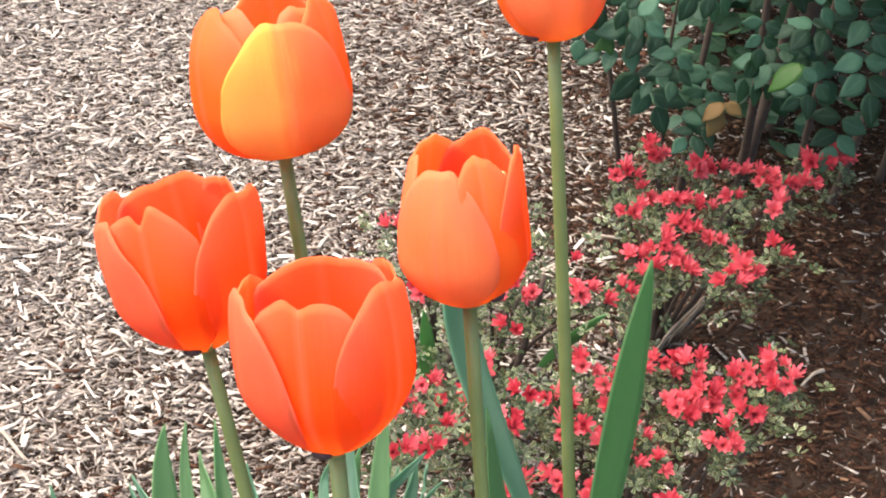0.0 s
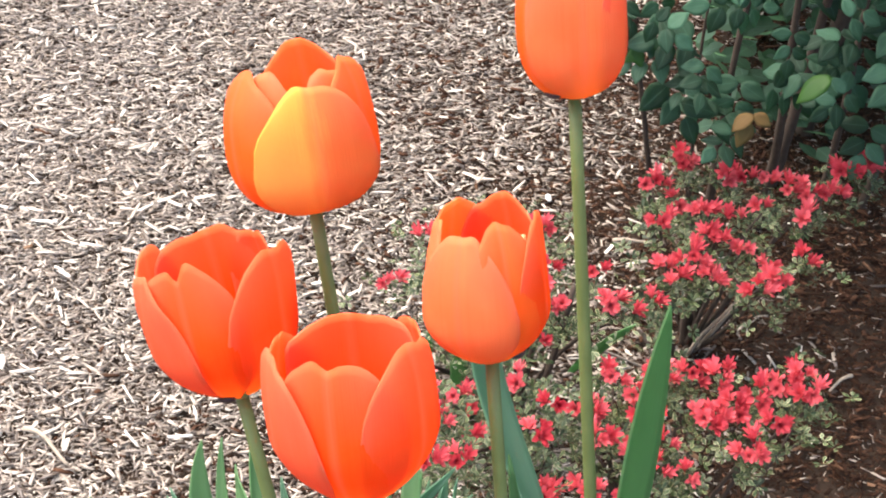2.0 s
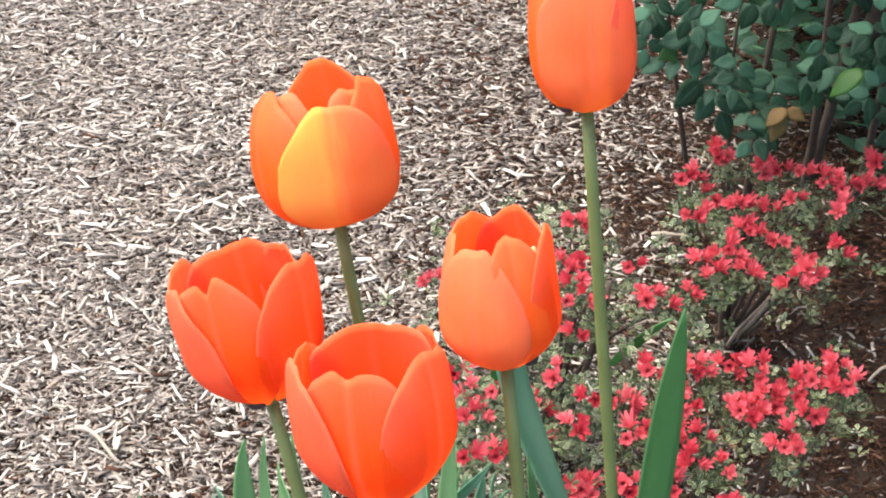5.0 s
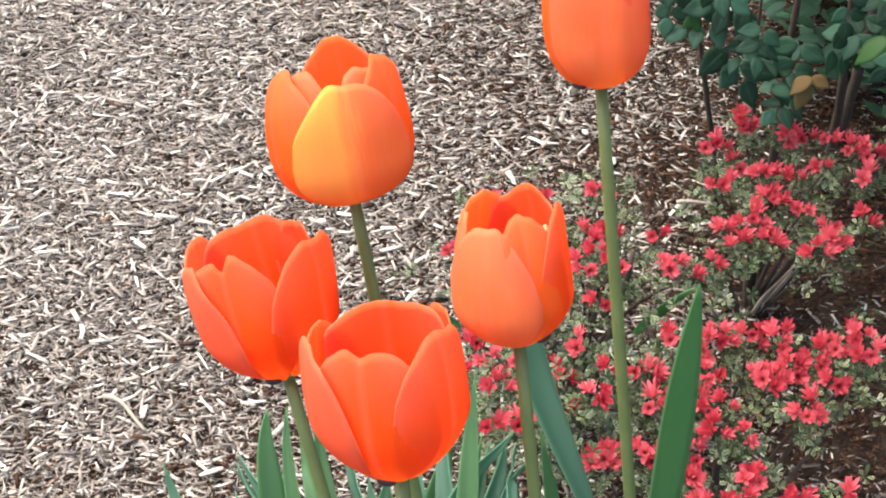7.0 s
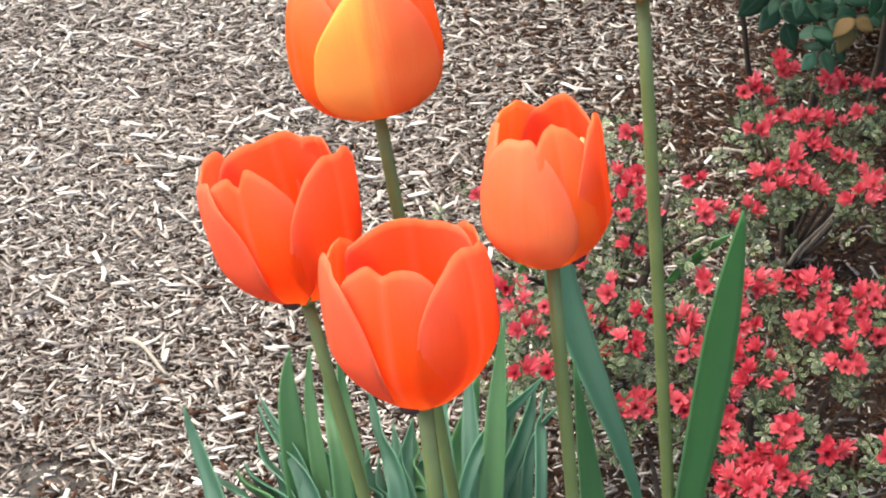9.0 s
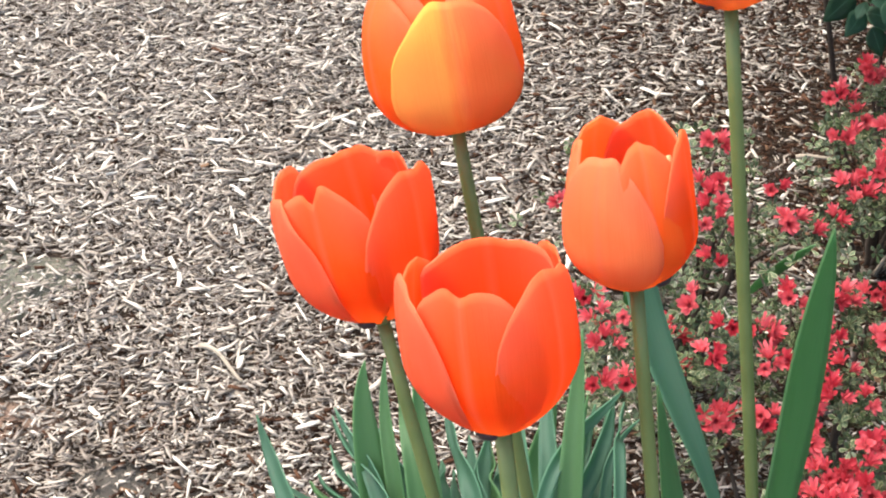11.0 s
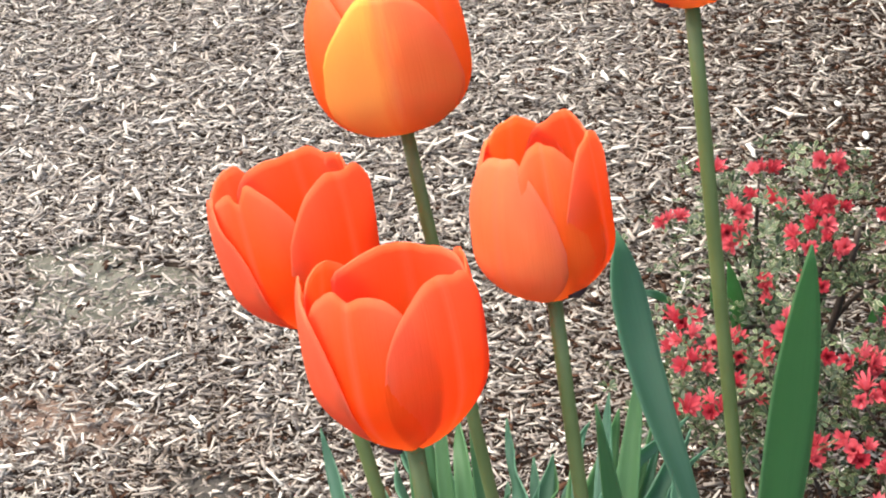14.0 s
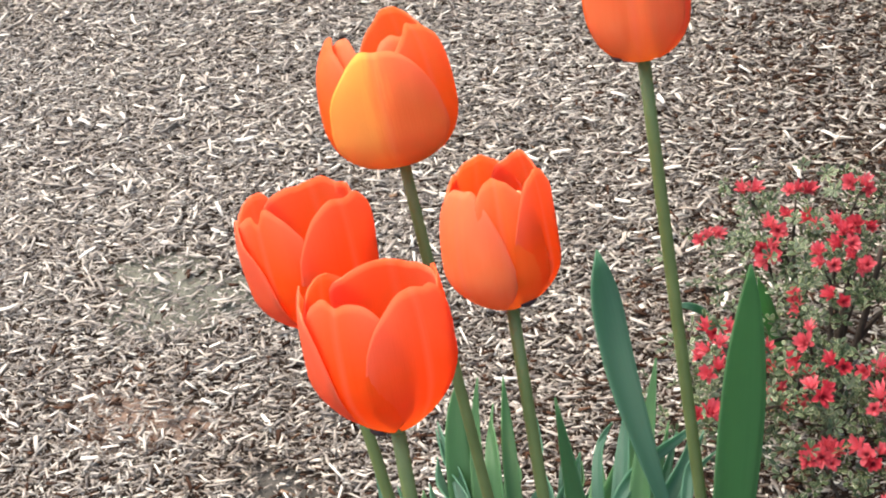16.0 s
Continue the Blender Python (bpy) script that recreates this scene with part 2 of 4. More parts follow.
def tube(name, pts, r0, r1, mat, sides=10, wobble=0.0, rng=None):
    verts, faces, uvs = [], [], []
    n = len(pts)
    for i, p in enumerate(pts):
        d = (pts[min(i + 1, n - 1)] - pts[max(i - 1, 0)]).normalized()
        a = d.cross(Vector((0.3, 1, 0.2))).normalized()
        b = d.cross(a)
        r = r0 + (r1 - r0) * i / (n - 1)
        for j in range(sides):
            w = 2 * math.pi * j / sides
            rr = r * (1 + (rng.uniform(-wobble, wobble) if rng else 0))
            verts.append(p + (a * math.cos(w) + b * math.sin(w)) * rr)
            uvs.append((j / sides, i / n))
    for i in range(n - 1):
        for j in range(sides):
            faces.append((i * sides + j, i * sides + (j + 1) % sides, (i + 1) * sides + (j + 1) % sides, (i + 1) * sides + j))
    faces.append(tuple(range(sides))[::-1])
    faces.append(tuple(range((n - 1) * sides, n * sides)))
    return mesh_from(name, verts, faces, mat, uvs)


def sheet(name, grid, uvgrid, thick, mat):
    """A thin closed shell from a grid of points: front, back and rim."""
    nu, nv = len(grid), len(grid[0])

    def idx(i, j):
        return i * nv + j
    front = [p for row in grid for p in row]
    normals = []
    for i in range(nu):
        for j in range(nv):
            a = grid[min(i + 1, nu - 1)][j] - grid[max(i - 1, 0)][j]
            b = grid[i][min(j + 1, nv - 1)] - grid[i][max(j - 1, 0)]
            nrm = a.cross(b)
            normals.append(nrm.normalized() if nrm.length > 1e-12 else Vector((0, 0, 1)))
    off = nu * nv
    verts = front + [p - q * thick for p, q in zip(front, normals)]
    uvs = [c for row in uvgrid for c in row] * 2
    faces = []
    for i in range(nu - 1):
        for j in range(nv - 1):
            q = (idx(i, j), idx(i + 1, j), idx(i + 1, j + 1), idx(i, j + 1))
            faces.append(q)
            faces.append(tuple(off + x for x in q[::-1]))
    ring = [idx(i, 0) for i in range(nu)] + [idx(nu - 1, j) for j in range(1, nv)] + [idx(i, nv - 1) for i in range(nu - 2, -1, -1)] + [idx(0, j) for j in range(nv - 2, 0, -1)]
    for a, b in zip(ring, ring[1:] + ring[:1]):
        faces.append((b, a, off + a, off + b))
    me = mesh_from(name, verts, faces, mat, uvs)
    for p in me.polygons[len(faces) - len(ring):]:
        p.use_smooth = False
    me.update()
    return me


# ---- ground ----
def build_ground():
    n = 70
    verts, faces = [], []
    xs = [-30, -12, -4] + [-1.6 + 3.2 * i / n for i in range(n + 1)] + [4, 12, 30]
    ys = [-30, -12, -4] + [-0.6 + 3.2 * i / n for i in range(n + 1)] + [5, 12, 60]
    for y in ys:
        for x in xs:
            z = 0.006 * noise.noise(Vector((x * 5, y * 5, 0))) + 0.004 * noise.noise(Vector((x * 19, y * 19, 3)))
            verts.append((x, y, z - 0.006))
    w = len(xs)
    for j in range(len(ys) - 1):
        for i in range(w - 1):
            faces.append((j * w + i, j * w + i + 1, (j + 1) * w + i + 1, (j + 1) * w + i))
    return tagged(new("ground", mesh_from("ground", verts, faces, M_SOIL)), "dark brown garden soil under wood-chip mulch", "ground", kind="structure")


ground = build_ground()
rs = np.random.RandomState(7)
MOSS = (-0.515, 1.008, 0.078, 0.056)
DAMP = (-0.335, 0.79, 0.045, 0.03)
BROWN = (-0.485, 0.85, 0.08, 0.038)


def inside(x, y, spot, grow=1.0):
    ang = np.arctan2(y - spot[1], x - spot[0])
    wob = 1 + 0.2 * np.sin(3 * ang + 1) + 0.12 * np.sin(5 * ang)
    return ((x - spot[0]) / (spot[2] * grow * wob)) ** 2 + ((y - spot[1]) / (spot[3] * grow * wob)) ** 2 < 1


def chips(name, x, y, length, width, thick, mat, lift=0.008, tilt=0.08, roll=0.16, bend=0.0):
    """Many tapered splinters of wood in one mesh; bent ones have a joint in the middle."""
    n = len(x)
    yaw = np.where(rs.uniform(0, 1, n) < 0.4, rs.normal(0.1, 0.5, n), rs.uniform(0, 2 * np.pi, n))
    secs = [-1.0, 0.05, 1.0] if bend else [-1.0, 1.0]
    k = len(secs)
    pts = np.zeros((n, k, 4, 3))
    bow = rs.normal(0, bend, n) * length if bend else None
    for i, sec in enumerate(secs):
        middle = bend and i == 1
        tap = np.ones(n) if middle else rs.uniform(0.35, 1.0, n)
        skew = rs.uniform(-0.16, 0.16, n)
        for c, (sy, sz) in enumerate(((-1, -1), (1, -1), (1, 1), (-1, 1))):
            pts[:, i, c, 0] = sec * length / 2 * (1 + rs.uniform(-0.08, 0.08, n)) + sy * skew * length * 0.5
            pts[:, i, c, 1] = sy * width / 2 * tap + (bow if middle else 0)
            pts[:, i, c, 2] = sz * thick / 2
    X, Y, Z = (pts[..., i] for i in range(3))

    def turn(u, v, angle):
        ca, sa_ = np.cos(angle)[:, None, None], np.sin(angle)[:, None, None]
        return u * ca - v * sa_, u * sa_ + v * ca
    Y, Z = turn(Y, Z, rs.normal(0, roll, n))
    X, Z = turn(X, Z, rs.normal(0, tilt, n))
    X, Y = turn(X, Y, yaw)
    base = rs.uniform(0, lift, n)
    V = np.stack([X + x[:, None, None], Y + y[:, None, None], Z + base[:, None, None]], -1).reshape(-1, 3)
    quad = []
    for i in range(k - 1):
        for c in range(4):
            quad.append((i * 4 + c, i * 4 + (c + 1) % 4, i * 4 + 4 + (c + 1) % 4, i * 4 + 4 + c))
    e = (k - 1) * 4
    quad += [(3, 2, 1, 0), (e, e + 1, e + 2, e + 3)]
    Q = (np.array(quad)[None] + (np.arange(n) * 4 * k)[:, None, None]).reshape(-1, 4)
    me = bpy.data.meshes.new(name)
    me.vertices.add(len(V))
    me.vertices.foreach_set("co", V.ravel())
    me.loops.add(Q.size)
    me.loops.foreach_set("vertex_index", Q.ravel().astype(np.int32))
    me.polygons.add(len(Q))
    me.polygons.foreach_set("loop_start", np.arange(0, Q.size, 4, dtype=np.int32))
    me.materials.append(mat)
    me.update(calc_edges=True)
    return me


def scatter(n, x0, x1, y0, y1):
    return rs.uniform(x0, x1, n), rs.uniform(y0, y1, n)


def bark_shade_zone(x, y):
    """How much of the mulch is dark bark: beside the path, near and under the shrubs; behind the shrub and thinning
    towards the path it also stands in for shade.
    """
    edge = 0.27 + 0.04 * np.sin(9 * y) + 0.03 * np.sin(23 * y + 1)
    strewn = 0.44 / (1 + np.exp(-(x + 0.01) / 0.09))
    a = strewn + 0.56 / (1 + np.exp(-(x - edge + 0.02) / 0.045))
    # Past y 1.3 the bark hardly thins, darkening that ground as the shrub's shade.
    b = 1 / (1 + np.exp((y - 1.3) / 0.03))
    near = 0.2 / (1 + np.exp((y - 0.93) / 0.06)) * (1 + 1 / (1 + np.exp(-(x + 0.12) / 0.05)))
    return np.minimum(a * (0.95 + 0.05 * b) + near * (1 - a), 1.0)


def mulch_chips(count, lo, hi, ratio, flat, area=(-1.02, 0.66, 0.68, 1.76)):
    x, y = scatter(count, *area)
    keep = rs.uniform(0, 1, count) > bark_shade_zone(x, y) * 0.97
    keep &= ~(inside(x, y, MOSS) & (rs.uniform(0, 1, count) < 0.58))
    keep &= ~(inside(x, y, BROWN) & (rs.uniform(0, 1, count) < 0.3))
    keep &= ~(inside(x, y, DAMP) & (rs.uniform(0, 1, count) < 0.6))
    x, y = x[keep], y[keep]
    length = np.clip(rs.lognormal(math.log(lo), 0.5, len(x)), 0.003, hi)
    width = np.clip(length * rs.uniform(*ratio, len(x)), 0.0008, 0.0036)
    return x, y, length, width, width * rs.uniform(*flat, len(x))


mulch = tagged(new("wood_chip_mulch", chips("wood_chip_mulch", *mulch_chips(235000, 0.0058, 0.019, (0.14, 0.38), (0.1, 0.22)), M_CHIP, lift=0.0055, tilt=0.05, roll=0.09)),
               "weathered grey-brown wood-chip mulch covering the path", "mulch", kind="stuff")
tagged(new("wood_splinters", chips("wood_splinters", *mulch_chips(8000, 0.0105, 0.025, (0.11, 0.22), (0.25, 0.5)), M_CHIP, lift=0.0075, tilt=0.06, bend=0.05)),
       "long pale wood splinters strewn over the mulch", "mulch", kind="stuff")
ox, oy, ol, ow, ot = mulch_chips(60000, 0.011, 0.03, (0.2, 0.5), (0.2, 0.4), (-2.4, 2.2, -0.5, 3.2))
gap = np.maximum(np.abs(ox + 0.18) - 0.82, np.abs(oy - 1.22) - 0.52)
away = (gap > 0) & (rs.uniform(0, 1, len(ox)) < np.exp(-gap / 0.4))
tagged(new("far_mulch", chips("far_mulch", ox[away], oy[away], ol[away], ow[away], ot[away], M_CHIP)), "coarser wood chips farther along the path", "mulch", kind="stuff")
N_BARK = 150000
bx, by = scatter(N_BARK, -0.75, 0.95, 0.62, 1.76)
keep = rs.uniform(0, 1, N_BARK) < bark_shade_zone(bx, by)
bx, by = bx[keep], by[keep]
n = len(bx)
blen = np.clip(rs.lognormal(math.log(0.0042), 0.55, n), 0.002, 0.022)
bwid = np.clip(blen * rs.uniform(0.15, 0.6, n), 0.0008, 0.004)
tagged(new("bark_mulch", chips("bark_mulch", bx, by, blen, bwid, bwid * 0.4, M_BARKCHIP, lift=0.006)), "fine dark brown bark mulch around the azaleas, standing in for shade behind the shrub", "mulch", kind="stuff")


def soil_patch(name, spot, mat, label):
    verts, faces = [(spot[0], spot[1], 0.0015)], []
    rings, seg = 14, 60
    for r in range(1, rings + 1):
        for s in range(seg):
            a = 2 * math.pi * s / seg
            wob = 1 + 0.2 * math.sin(3 * a + 1) + 0.12 * math.sin(5 * a)
            k = r / rings
            x, y = spot[0] + spot[2] * 1.1 * wob * k * math.cos(a), spot[1] + spot[3] * 1.1 * wob * k * math.sin(a)
            verts.append((x, y, 0.0014 - 0.009 * k ** 3 + 0.003 * noise.noise(Vector((x * 90, y * 90, 0)))))
    for s in range(seg):
        faces.append((0, 1 + s, 1 + (s + 1) % seg))
        for r in range(rings - 1):
            a = 1 + r * seg
            faces.append((a + s, a + seg + s, a + seg + (s + 1) % seg, a + (s + 1) % seg))
    return tagged(new(name, mesh_from(name, verts, faces, mat)), label, "soil patch", kind="structure")


soil_patch("moss_patch", MOSS, M_MOSS, "grey-green mossy silt patch where the mulch is thin")
soil_patch("damp_soil_patch", DAMP, M_DARK_SOIL, "patch of bare dark damp soil between wood chips")
soil_patch("brown_soil_patch", BROWN, M_BROWN_SOIL, "patch of reddish-brown soil showing through thin mulch")

# ---- tulips ----


def cup_radius(v, belly, wide, flare=0.0, close=0.12):
    """The cup's outline: its radius, as a share of the widest, at the share v of the petal's length; wide: where it is widest."""
    if v < wide:
        return 0.12 + 0.88 * math.sin(math.pi / 2 * v / wide) ** belly
    e = (v - wide) / (1 - wide)
    return 1 + flare * e - close * (0.4 * e * e + 1.4 * e ** 4)


def cup_height(v):
    return 0.1 * v + 0.9 * v ** 1.3


def petal_mesh(R, H, az, half, mat, tip=1.0, flare=0.0, close=0.12, notch=0.0, lean=0.0, rad=1.0, drop=0.42, skew=0.0, belly=0.72, wide=0.46, tuck=0.05, seed=0):
    """One petal of a cup of radius R and height H, at azimuth az (degrees, 0 is towards -y, 90 towards +x).
    drop: how far the round top falls towards its edges; skew: leans the top to one side; tuck: how far the lower edges draw in under the neighbours."""
    rng = random.Random(seed)
    nu, nv = 25, 23
    ph = rng.uniform(0, 6)
    mid = math.radians(az)
    out = Vector((math.sin(mid), -math.cos(mid), 0))
    grid, uvg = [], []
    for i in range(nu):
        s = -1 + 2 * i / (nu - 1)
        q = min(1.0, abs(s - skew * (1 - s * s)))
        top = 1 - drop * (0.72 * (1 - max(0.0, 1 - q ** 2.6) ** 0.5) + 0.28 * q * q) - notch * math.exp(-(s / 0.13) ** 2)
        top += 0.01 * math.sin(7 * s + ph) + 0.022 * noise.noise(Vector((3.4 * s, ph, seed)))
        row, ur = [], []
        for j in range(nv):
            t = j / (nv - 1)
            v = t * top
            r = cup_radius(v, belly, wide, flare, close)
            wf = 0.42 + 0.58 * math.sin(math.pi / 2 * min(1.0, v / 0.4))
            w = math.radians(half) * wf * s * (1 - 0.1 * max(0.0, v - 0.6))
            soft = noise.noise(Vector((1.7 * s, 2.6 * v, ph + seed)))
            crease = noise.noise(Vector((7.5 * s, 1.2 * v, ph)))
            rim = max(0.0, (t - 0.86) / 0.14) ** 2
            rr = R * rad * (r + 0.04 * soft * min(1.0, 2 * v) + 0.012 * crease * v - 0.024 * math.exp(-(s / 0.12) ** 2) * v
                            - tuck * abs(s) ** 4 * (1 - v) + 0.02 * rim * noise.noise(Vector((4 * s, 1, ph))))
            z = H * tip * cup_height(v)
            p = Vector((rr * math.sin(mid + w), -rr * math.cos(mid + w), z))
            p += out * (lean * H * v * v)
            row.append(p)
            ur.append((i / (nu - 1), t * (0.55 + 0.45 * top)))
        grid.append(row)
        uvg.append(ur)
    return sheet("petal", grid, uvg, 0.0006, mat)


def blade_mesh(name, p0, p1, p2, p3, width, mat, facing=(0, -1, 0.3), fold=0.25, peak=0.4, twist=0.0, base=0.5, power=1.0):
    """A strap leaf along a curve: widest at peak, folded along its midrib, pointed."""
    n, m = 26, 7
    pts = bezier(p0, p1, p2, p3, n)
    grid, uvg = [[] for _ in range(m)], [[] for _ in range(m)]
    for i, p in enumerate(pts):
        t = i / n
        d = (pts[min(i + 1, n)] - pts[max(i - 1, 0)]).normalized()
        fv = Vector(facing)
        side = d.cross(fv).normalized()
        side = Matrix.Rotation(twist * t, 3, d) @ side
        nrm = side.cross(d).normalized()
        w = (base + (1 - base) * math.sin(math.pi / 2 * t / peak) ** power) if t < peak else max(0.0, math.cos(math.pi / 2 * ((t - peak) / (1 - peak)) ** 1.25)) ** 0.85
        w = max(w, 0.02) * width / 2
        for q in range(m):
            s = -1 + 2 * q / (m - 1)
            grid[q].append(p + side * (s * w) + nrm * (w * fold * (abs(s) ** 1.5) + 0.03 * w * math.sin(9 * t + 3 * s)))
            uvg[q].append((q / (m - 1), t))
    return sheet(name, grid, uvg, 0.0009, mat)


def blob_mesh(name, r, mat, sx=1, sy=1, sz=1, seed=0):
    bm = bmesh.new()
    bmesh.ops.create_icosphere(bm, subdivisions=2, radius=r)
    for v in bm.verts:
        v.co *= 1 + 0.18 * noise.noise(v.co * (2 / r) + Vector((seed, 0, 0)))
        v.co = Vector((v.co.x * sx, v.co.y * sy, v.co.z * sz))
    me = bpy.data.meshes.new(name)
    bm.to_mesh(me)
    bm.free()
    me.materials.append(mat)
    for p in me.polygons:
        p.use_smooth = True
    return me


def tulip(label, head, axis, spin, foot, R, H, petals, stem_r=0.003, bow=0.3, blotch=None, anthers=False, belly=0.72, wide=0.46):
    """head: where the stem meets the flower; axis: the way the flower points; petals: dicts for petal_mesh; blotch: azimuth, share of the petal's length and of the cup's radius."""
    head, axis, foot = Vector(head), Vector(axis).normalized(), Vector(foot)
    root = thing("tulip", label, "tulip", "tulips in the bed", Matrix.Translation(foot))
    inv = Matrix.Translation(-foot)
    pts = bezier(foot - Vector((0, 0, 0.02)), foot + Vector((0, 0, 0.16)), head - axis * bow, head, 26)
    part("stem", tube("stem", [inv @ p for p in pts], stem_r * 1.25, stem_r, M_STEM, 12), root, "smooth olive-green stem")
    tilt = Vector((0, 0, 1)).rotation_difference(axis).to_matrix().to_4x4()
    m = inv @ Matrix.Translation(head) @ tilt @ pose(0, 0, 0, 0, 0, spin)
    bloom = new("flower")
    bloom.parent = root
    bloom.matrix_basis = m
    bloom.empty_display_size = 0.01
    for i, kw in enumerate(petals):
        part("petal", petal_mesh(R, H, seed=i + int(R * 9e4), **{"belly": belly, "wide": wide, **kw}), bloom)
    part("receptacle", blob_mesh("receptacle", stem_r * 1.5, M_STEM, 1, 1, 0.7), bloom, m=Matrix.Translation((0, 0, 0.001)))
    part("pistil", tube("pistil", bezier((0, 0, 0), (0, 0, H * 0.15), (0, 0, H * 0.3), (0, 0, H * 0.42), 6), 0.0028, 0.0022, M_ANTHER, 8), bloom, "pale pistil")
    if blotch:
        az, v = math.radians(blotch[0]), blotch[1]
        r = R * blotch[2] * cup_radius(v, belly, wide)
        spot = pose(r * math.sin(az), -r * math.cos(az), H * cup_height(v), 0, 0, blotch[0])
        part("base_blotch", blob_mesh("base_blotch", 0.0025, M_BLOTCH, 1.5, 0.6, 0.62, 3), bloom, "black blotch at the petal base", spot)
    if anthers:
        for i in range(4):
            part("anther", blob_mesh("anther", 0.0012, M_ANTHER, 1, 1, 1.4, i), bloom, "pale pink anther", Matrix.Translation((0.009 + 0.0035 * (i % 2), -0.004 + 0.003 * (i // 2), H * 0.8)))
    return root


PI = dict
tulip_a = tulip("open orange-red tulip with a broad cup and black base blotch", (-0.0122, 0.3548, 0.649), (-0.16, 0.42, 1), 0, (0.05, 0.24, 0.0), 0.0275, 0.0605, [
    PI(az=-178, half=64, mat=M_PETAL, rad=0.9, tip=0.94, drop=0.1, close=0.03),
    PI(az=118, half=42, mat=M_PETAL, rad=0.94, tip=0.97, close=0.04, drop=0.34),
    PI(az=-108, half=44, mat=M_PETAL, rad=0.96, tip=0.95, close=0.04, drop=0.3),
    PI(az=-12, half=52, mat=M_PETAL, rad=0.97, tip=0.99, notch=0.035, close=0.06, drop=0.3, tuck=0.0),
    PI(az=-66, half=46, mat=M_PETAL_PINK, rad=1.02, tip=0.98, flare=0.06, close=0.08, drop=0.5, belly=1.1, tuck=0.0),
    PI(az=56, half=50, mat=M_PETAL_SIDE, rad=1.0, tip=1.0, flare=0.03, close=0.08, drop=0.42, tuck=0.14)], 0.0028, blotch=(-24, 0.1, 1.02), belly=1.0, wide=0.58)
tulip_b = tulip("open orange-red tulip with one petal flaring outwards", (-0.058, 0.4156, 0.631), (-0.3, 0.42, 1), 5, (0.06, 0.28, 0.0), 0.0266, 0.061, [
    PI(az=-178, half=62, mat=M_PETAL, rad=0.9, tip=0.94, drop=0.1, close=0.02),
    PI(az=128, half=42, mat=M_PETAL, rad=0.9, tip=0.92, close=0.04, drop=0.24),
    PI(az=-112, half=40, mat=M_PETAL_PINK, rad=0.96, tip=0.97, close=0.03, drop=0.34),
    PI(az=-20, half=46, mat=M_PETAL, rad=0.97, tip=0.99, notch=0.085, close=0.08, drop=0.3, tuck=0.0),
    PI(az=-64, half=46, mat=M_PETAL_PINK, rad=1.02, tip=0.91, flare=0.06, close=0.08, drop=0.5, belly=1.08, tuck=0.0),
    PI(az=58, half=52, mat=M_PETAL_SIDE, rad=1.0, tip=0.96, flare=0.08, close=0.06, lean=0.07, drop=0.42, tuck=0.12),
    PI(az=98, half=36, mat=M_PETAL, rad=0.96, tip=0.82, close=0.04, drop=0.34)], 0.0025, blotch=(-24, 0.1, 1.02), belly=0.95, wide=0.56)
tulip_c = tulip("orange tulip with a yellow-flamed front petal", (-0.0355, 0.4649, 0.682), (-0.22, 0.38, 1), 0, (0.07, 0.33, 0.0), 0.0278, 0.056, [
    PI(az=176, half=54, mat=M_PETAL_ORANGE, rad=0.88, tip=1.02, drop=0.48, close=0.12),
    PI(az=66, half=46, mat=M_PETAL_ORANGE, rad=0.98, tip=0.98, close=0.1, drop=0.46),
    PI(az=-57, half=60, mat=M_PETAL_ORANGE, rad=1.0, tip=0.98, close=0.2, drop=0.44, skew=0.1),
    PI(az=62, half=58, mat=M_PETAL_PEACH, rad=0.8, tip=0.94, close=0.16, drop=0.4, skew=-0.3),
    PI(az=-46, half=66, mat=M_PETAL_PEACH, rad=0.79, tip=0.96, close=0.14, drop=0.36, skew=0.25),
    PI(az=18, half=51, mat=M_PETAL_FLAME, rad=1.06, tip=0.9, close=0.1, drop=0.54, tuck=0.0)], 0.0024, belly=0.45)
tulip_d = tulip("half-closed coral-orange tulip with pale outer petals", (0.0274, 0.3852, 0.687), (-0.15, 0.38, 1), 0, (0.11, 0.24, 0.0), 0.0206, 0.0525, [
    PI(az=150, half=60, mat=M_PETAL, rad=0.9, tip=1.02, close=0.12, drop=0.34),
    PI(az=-142, half=60, mat=M_PETAL_ORANGE, rad=0.92, tip=1.0, close=0.12, drop=0.32),
    PI(az=72, half=44, mat=M_PETAL, rad=0.98, tip=1.0, close=0.06, drop=0.5),
    PI(az=-84, half=46, mat=M_PETAL_PEACH, rad=0.95, tip=0.97, close=0.16, drop=0.42),
    PI(az=20, half=48, mat=M_PETAL_ORANGE, rad=0.985, tip=1.0, close=0.2, drop=0.5, tuck=0.02),
    PI(az=-28, half=54, mat=M_PETAL_PEACH, rad=1.035, tip=0.94, close=0.16, drop=0.46, tuck=0.02)], 0.0023, blotch=(50, 0.15, 0.95), anthers=True, belly=0.9)
tulip_e = tulip("tall orange tulip on a long straight stem", (0.0578, 0.4935, 0.717), (-0.15, 0.34, 1), 0, (0.14, 0.33, 0.0), 0.0203, 0.058, [
    PI(az=180, half=56, mat=M_PETAL_ORANGE, rad=0.93),
    PI(az=120, half=54, mat=M_PETAL_PINK, rad=0.95),
    PI(az=-120, half=54, mat=M_PETAL_ORANGE, rad=0.95),
    PI(az=-60, half=60, mat=M_PETAL_ORANGE, rad=0.98, tip=0.97),
    PI(az=75, half=50, mat=M_PETAL_PINK, rad=1.0, tip=0.98),
    PI(az=8, half=66, mat=M_PETAL_PEACH, rad=1.01, tip=0.98, drop=0.3)], 0.0025, blotch=(-46, 0.1, 0.95), belly=0.52)


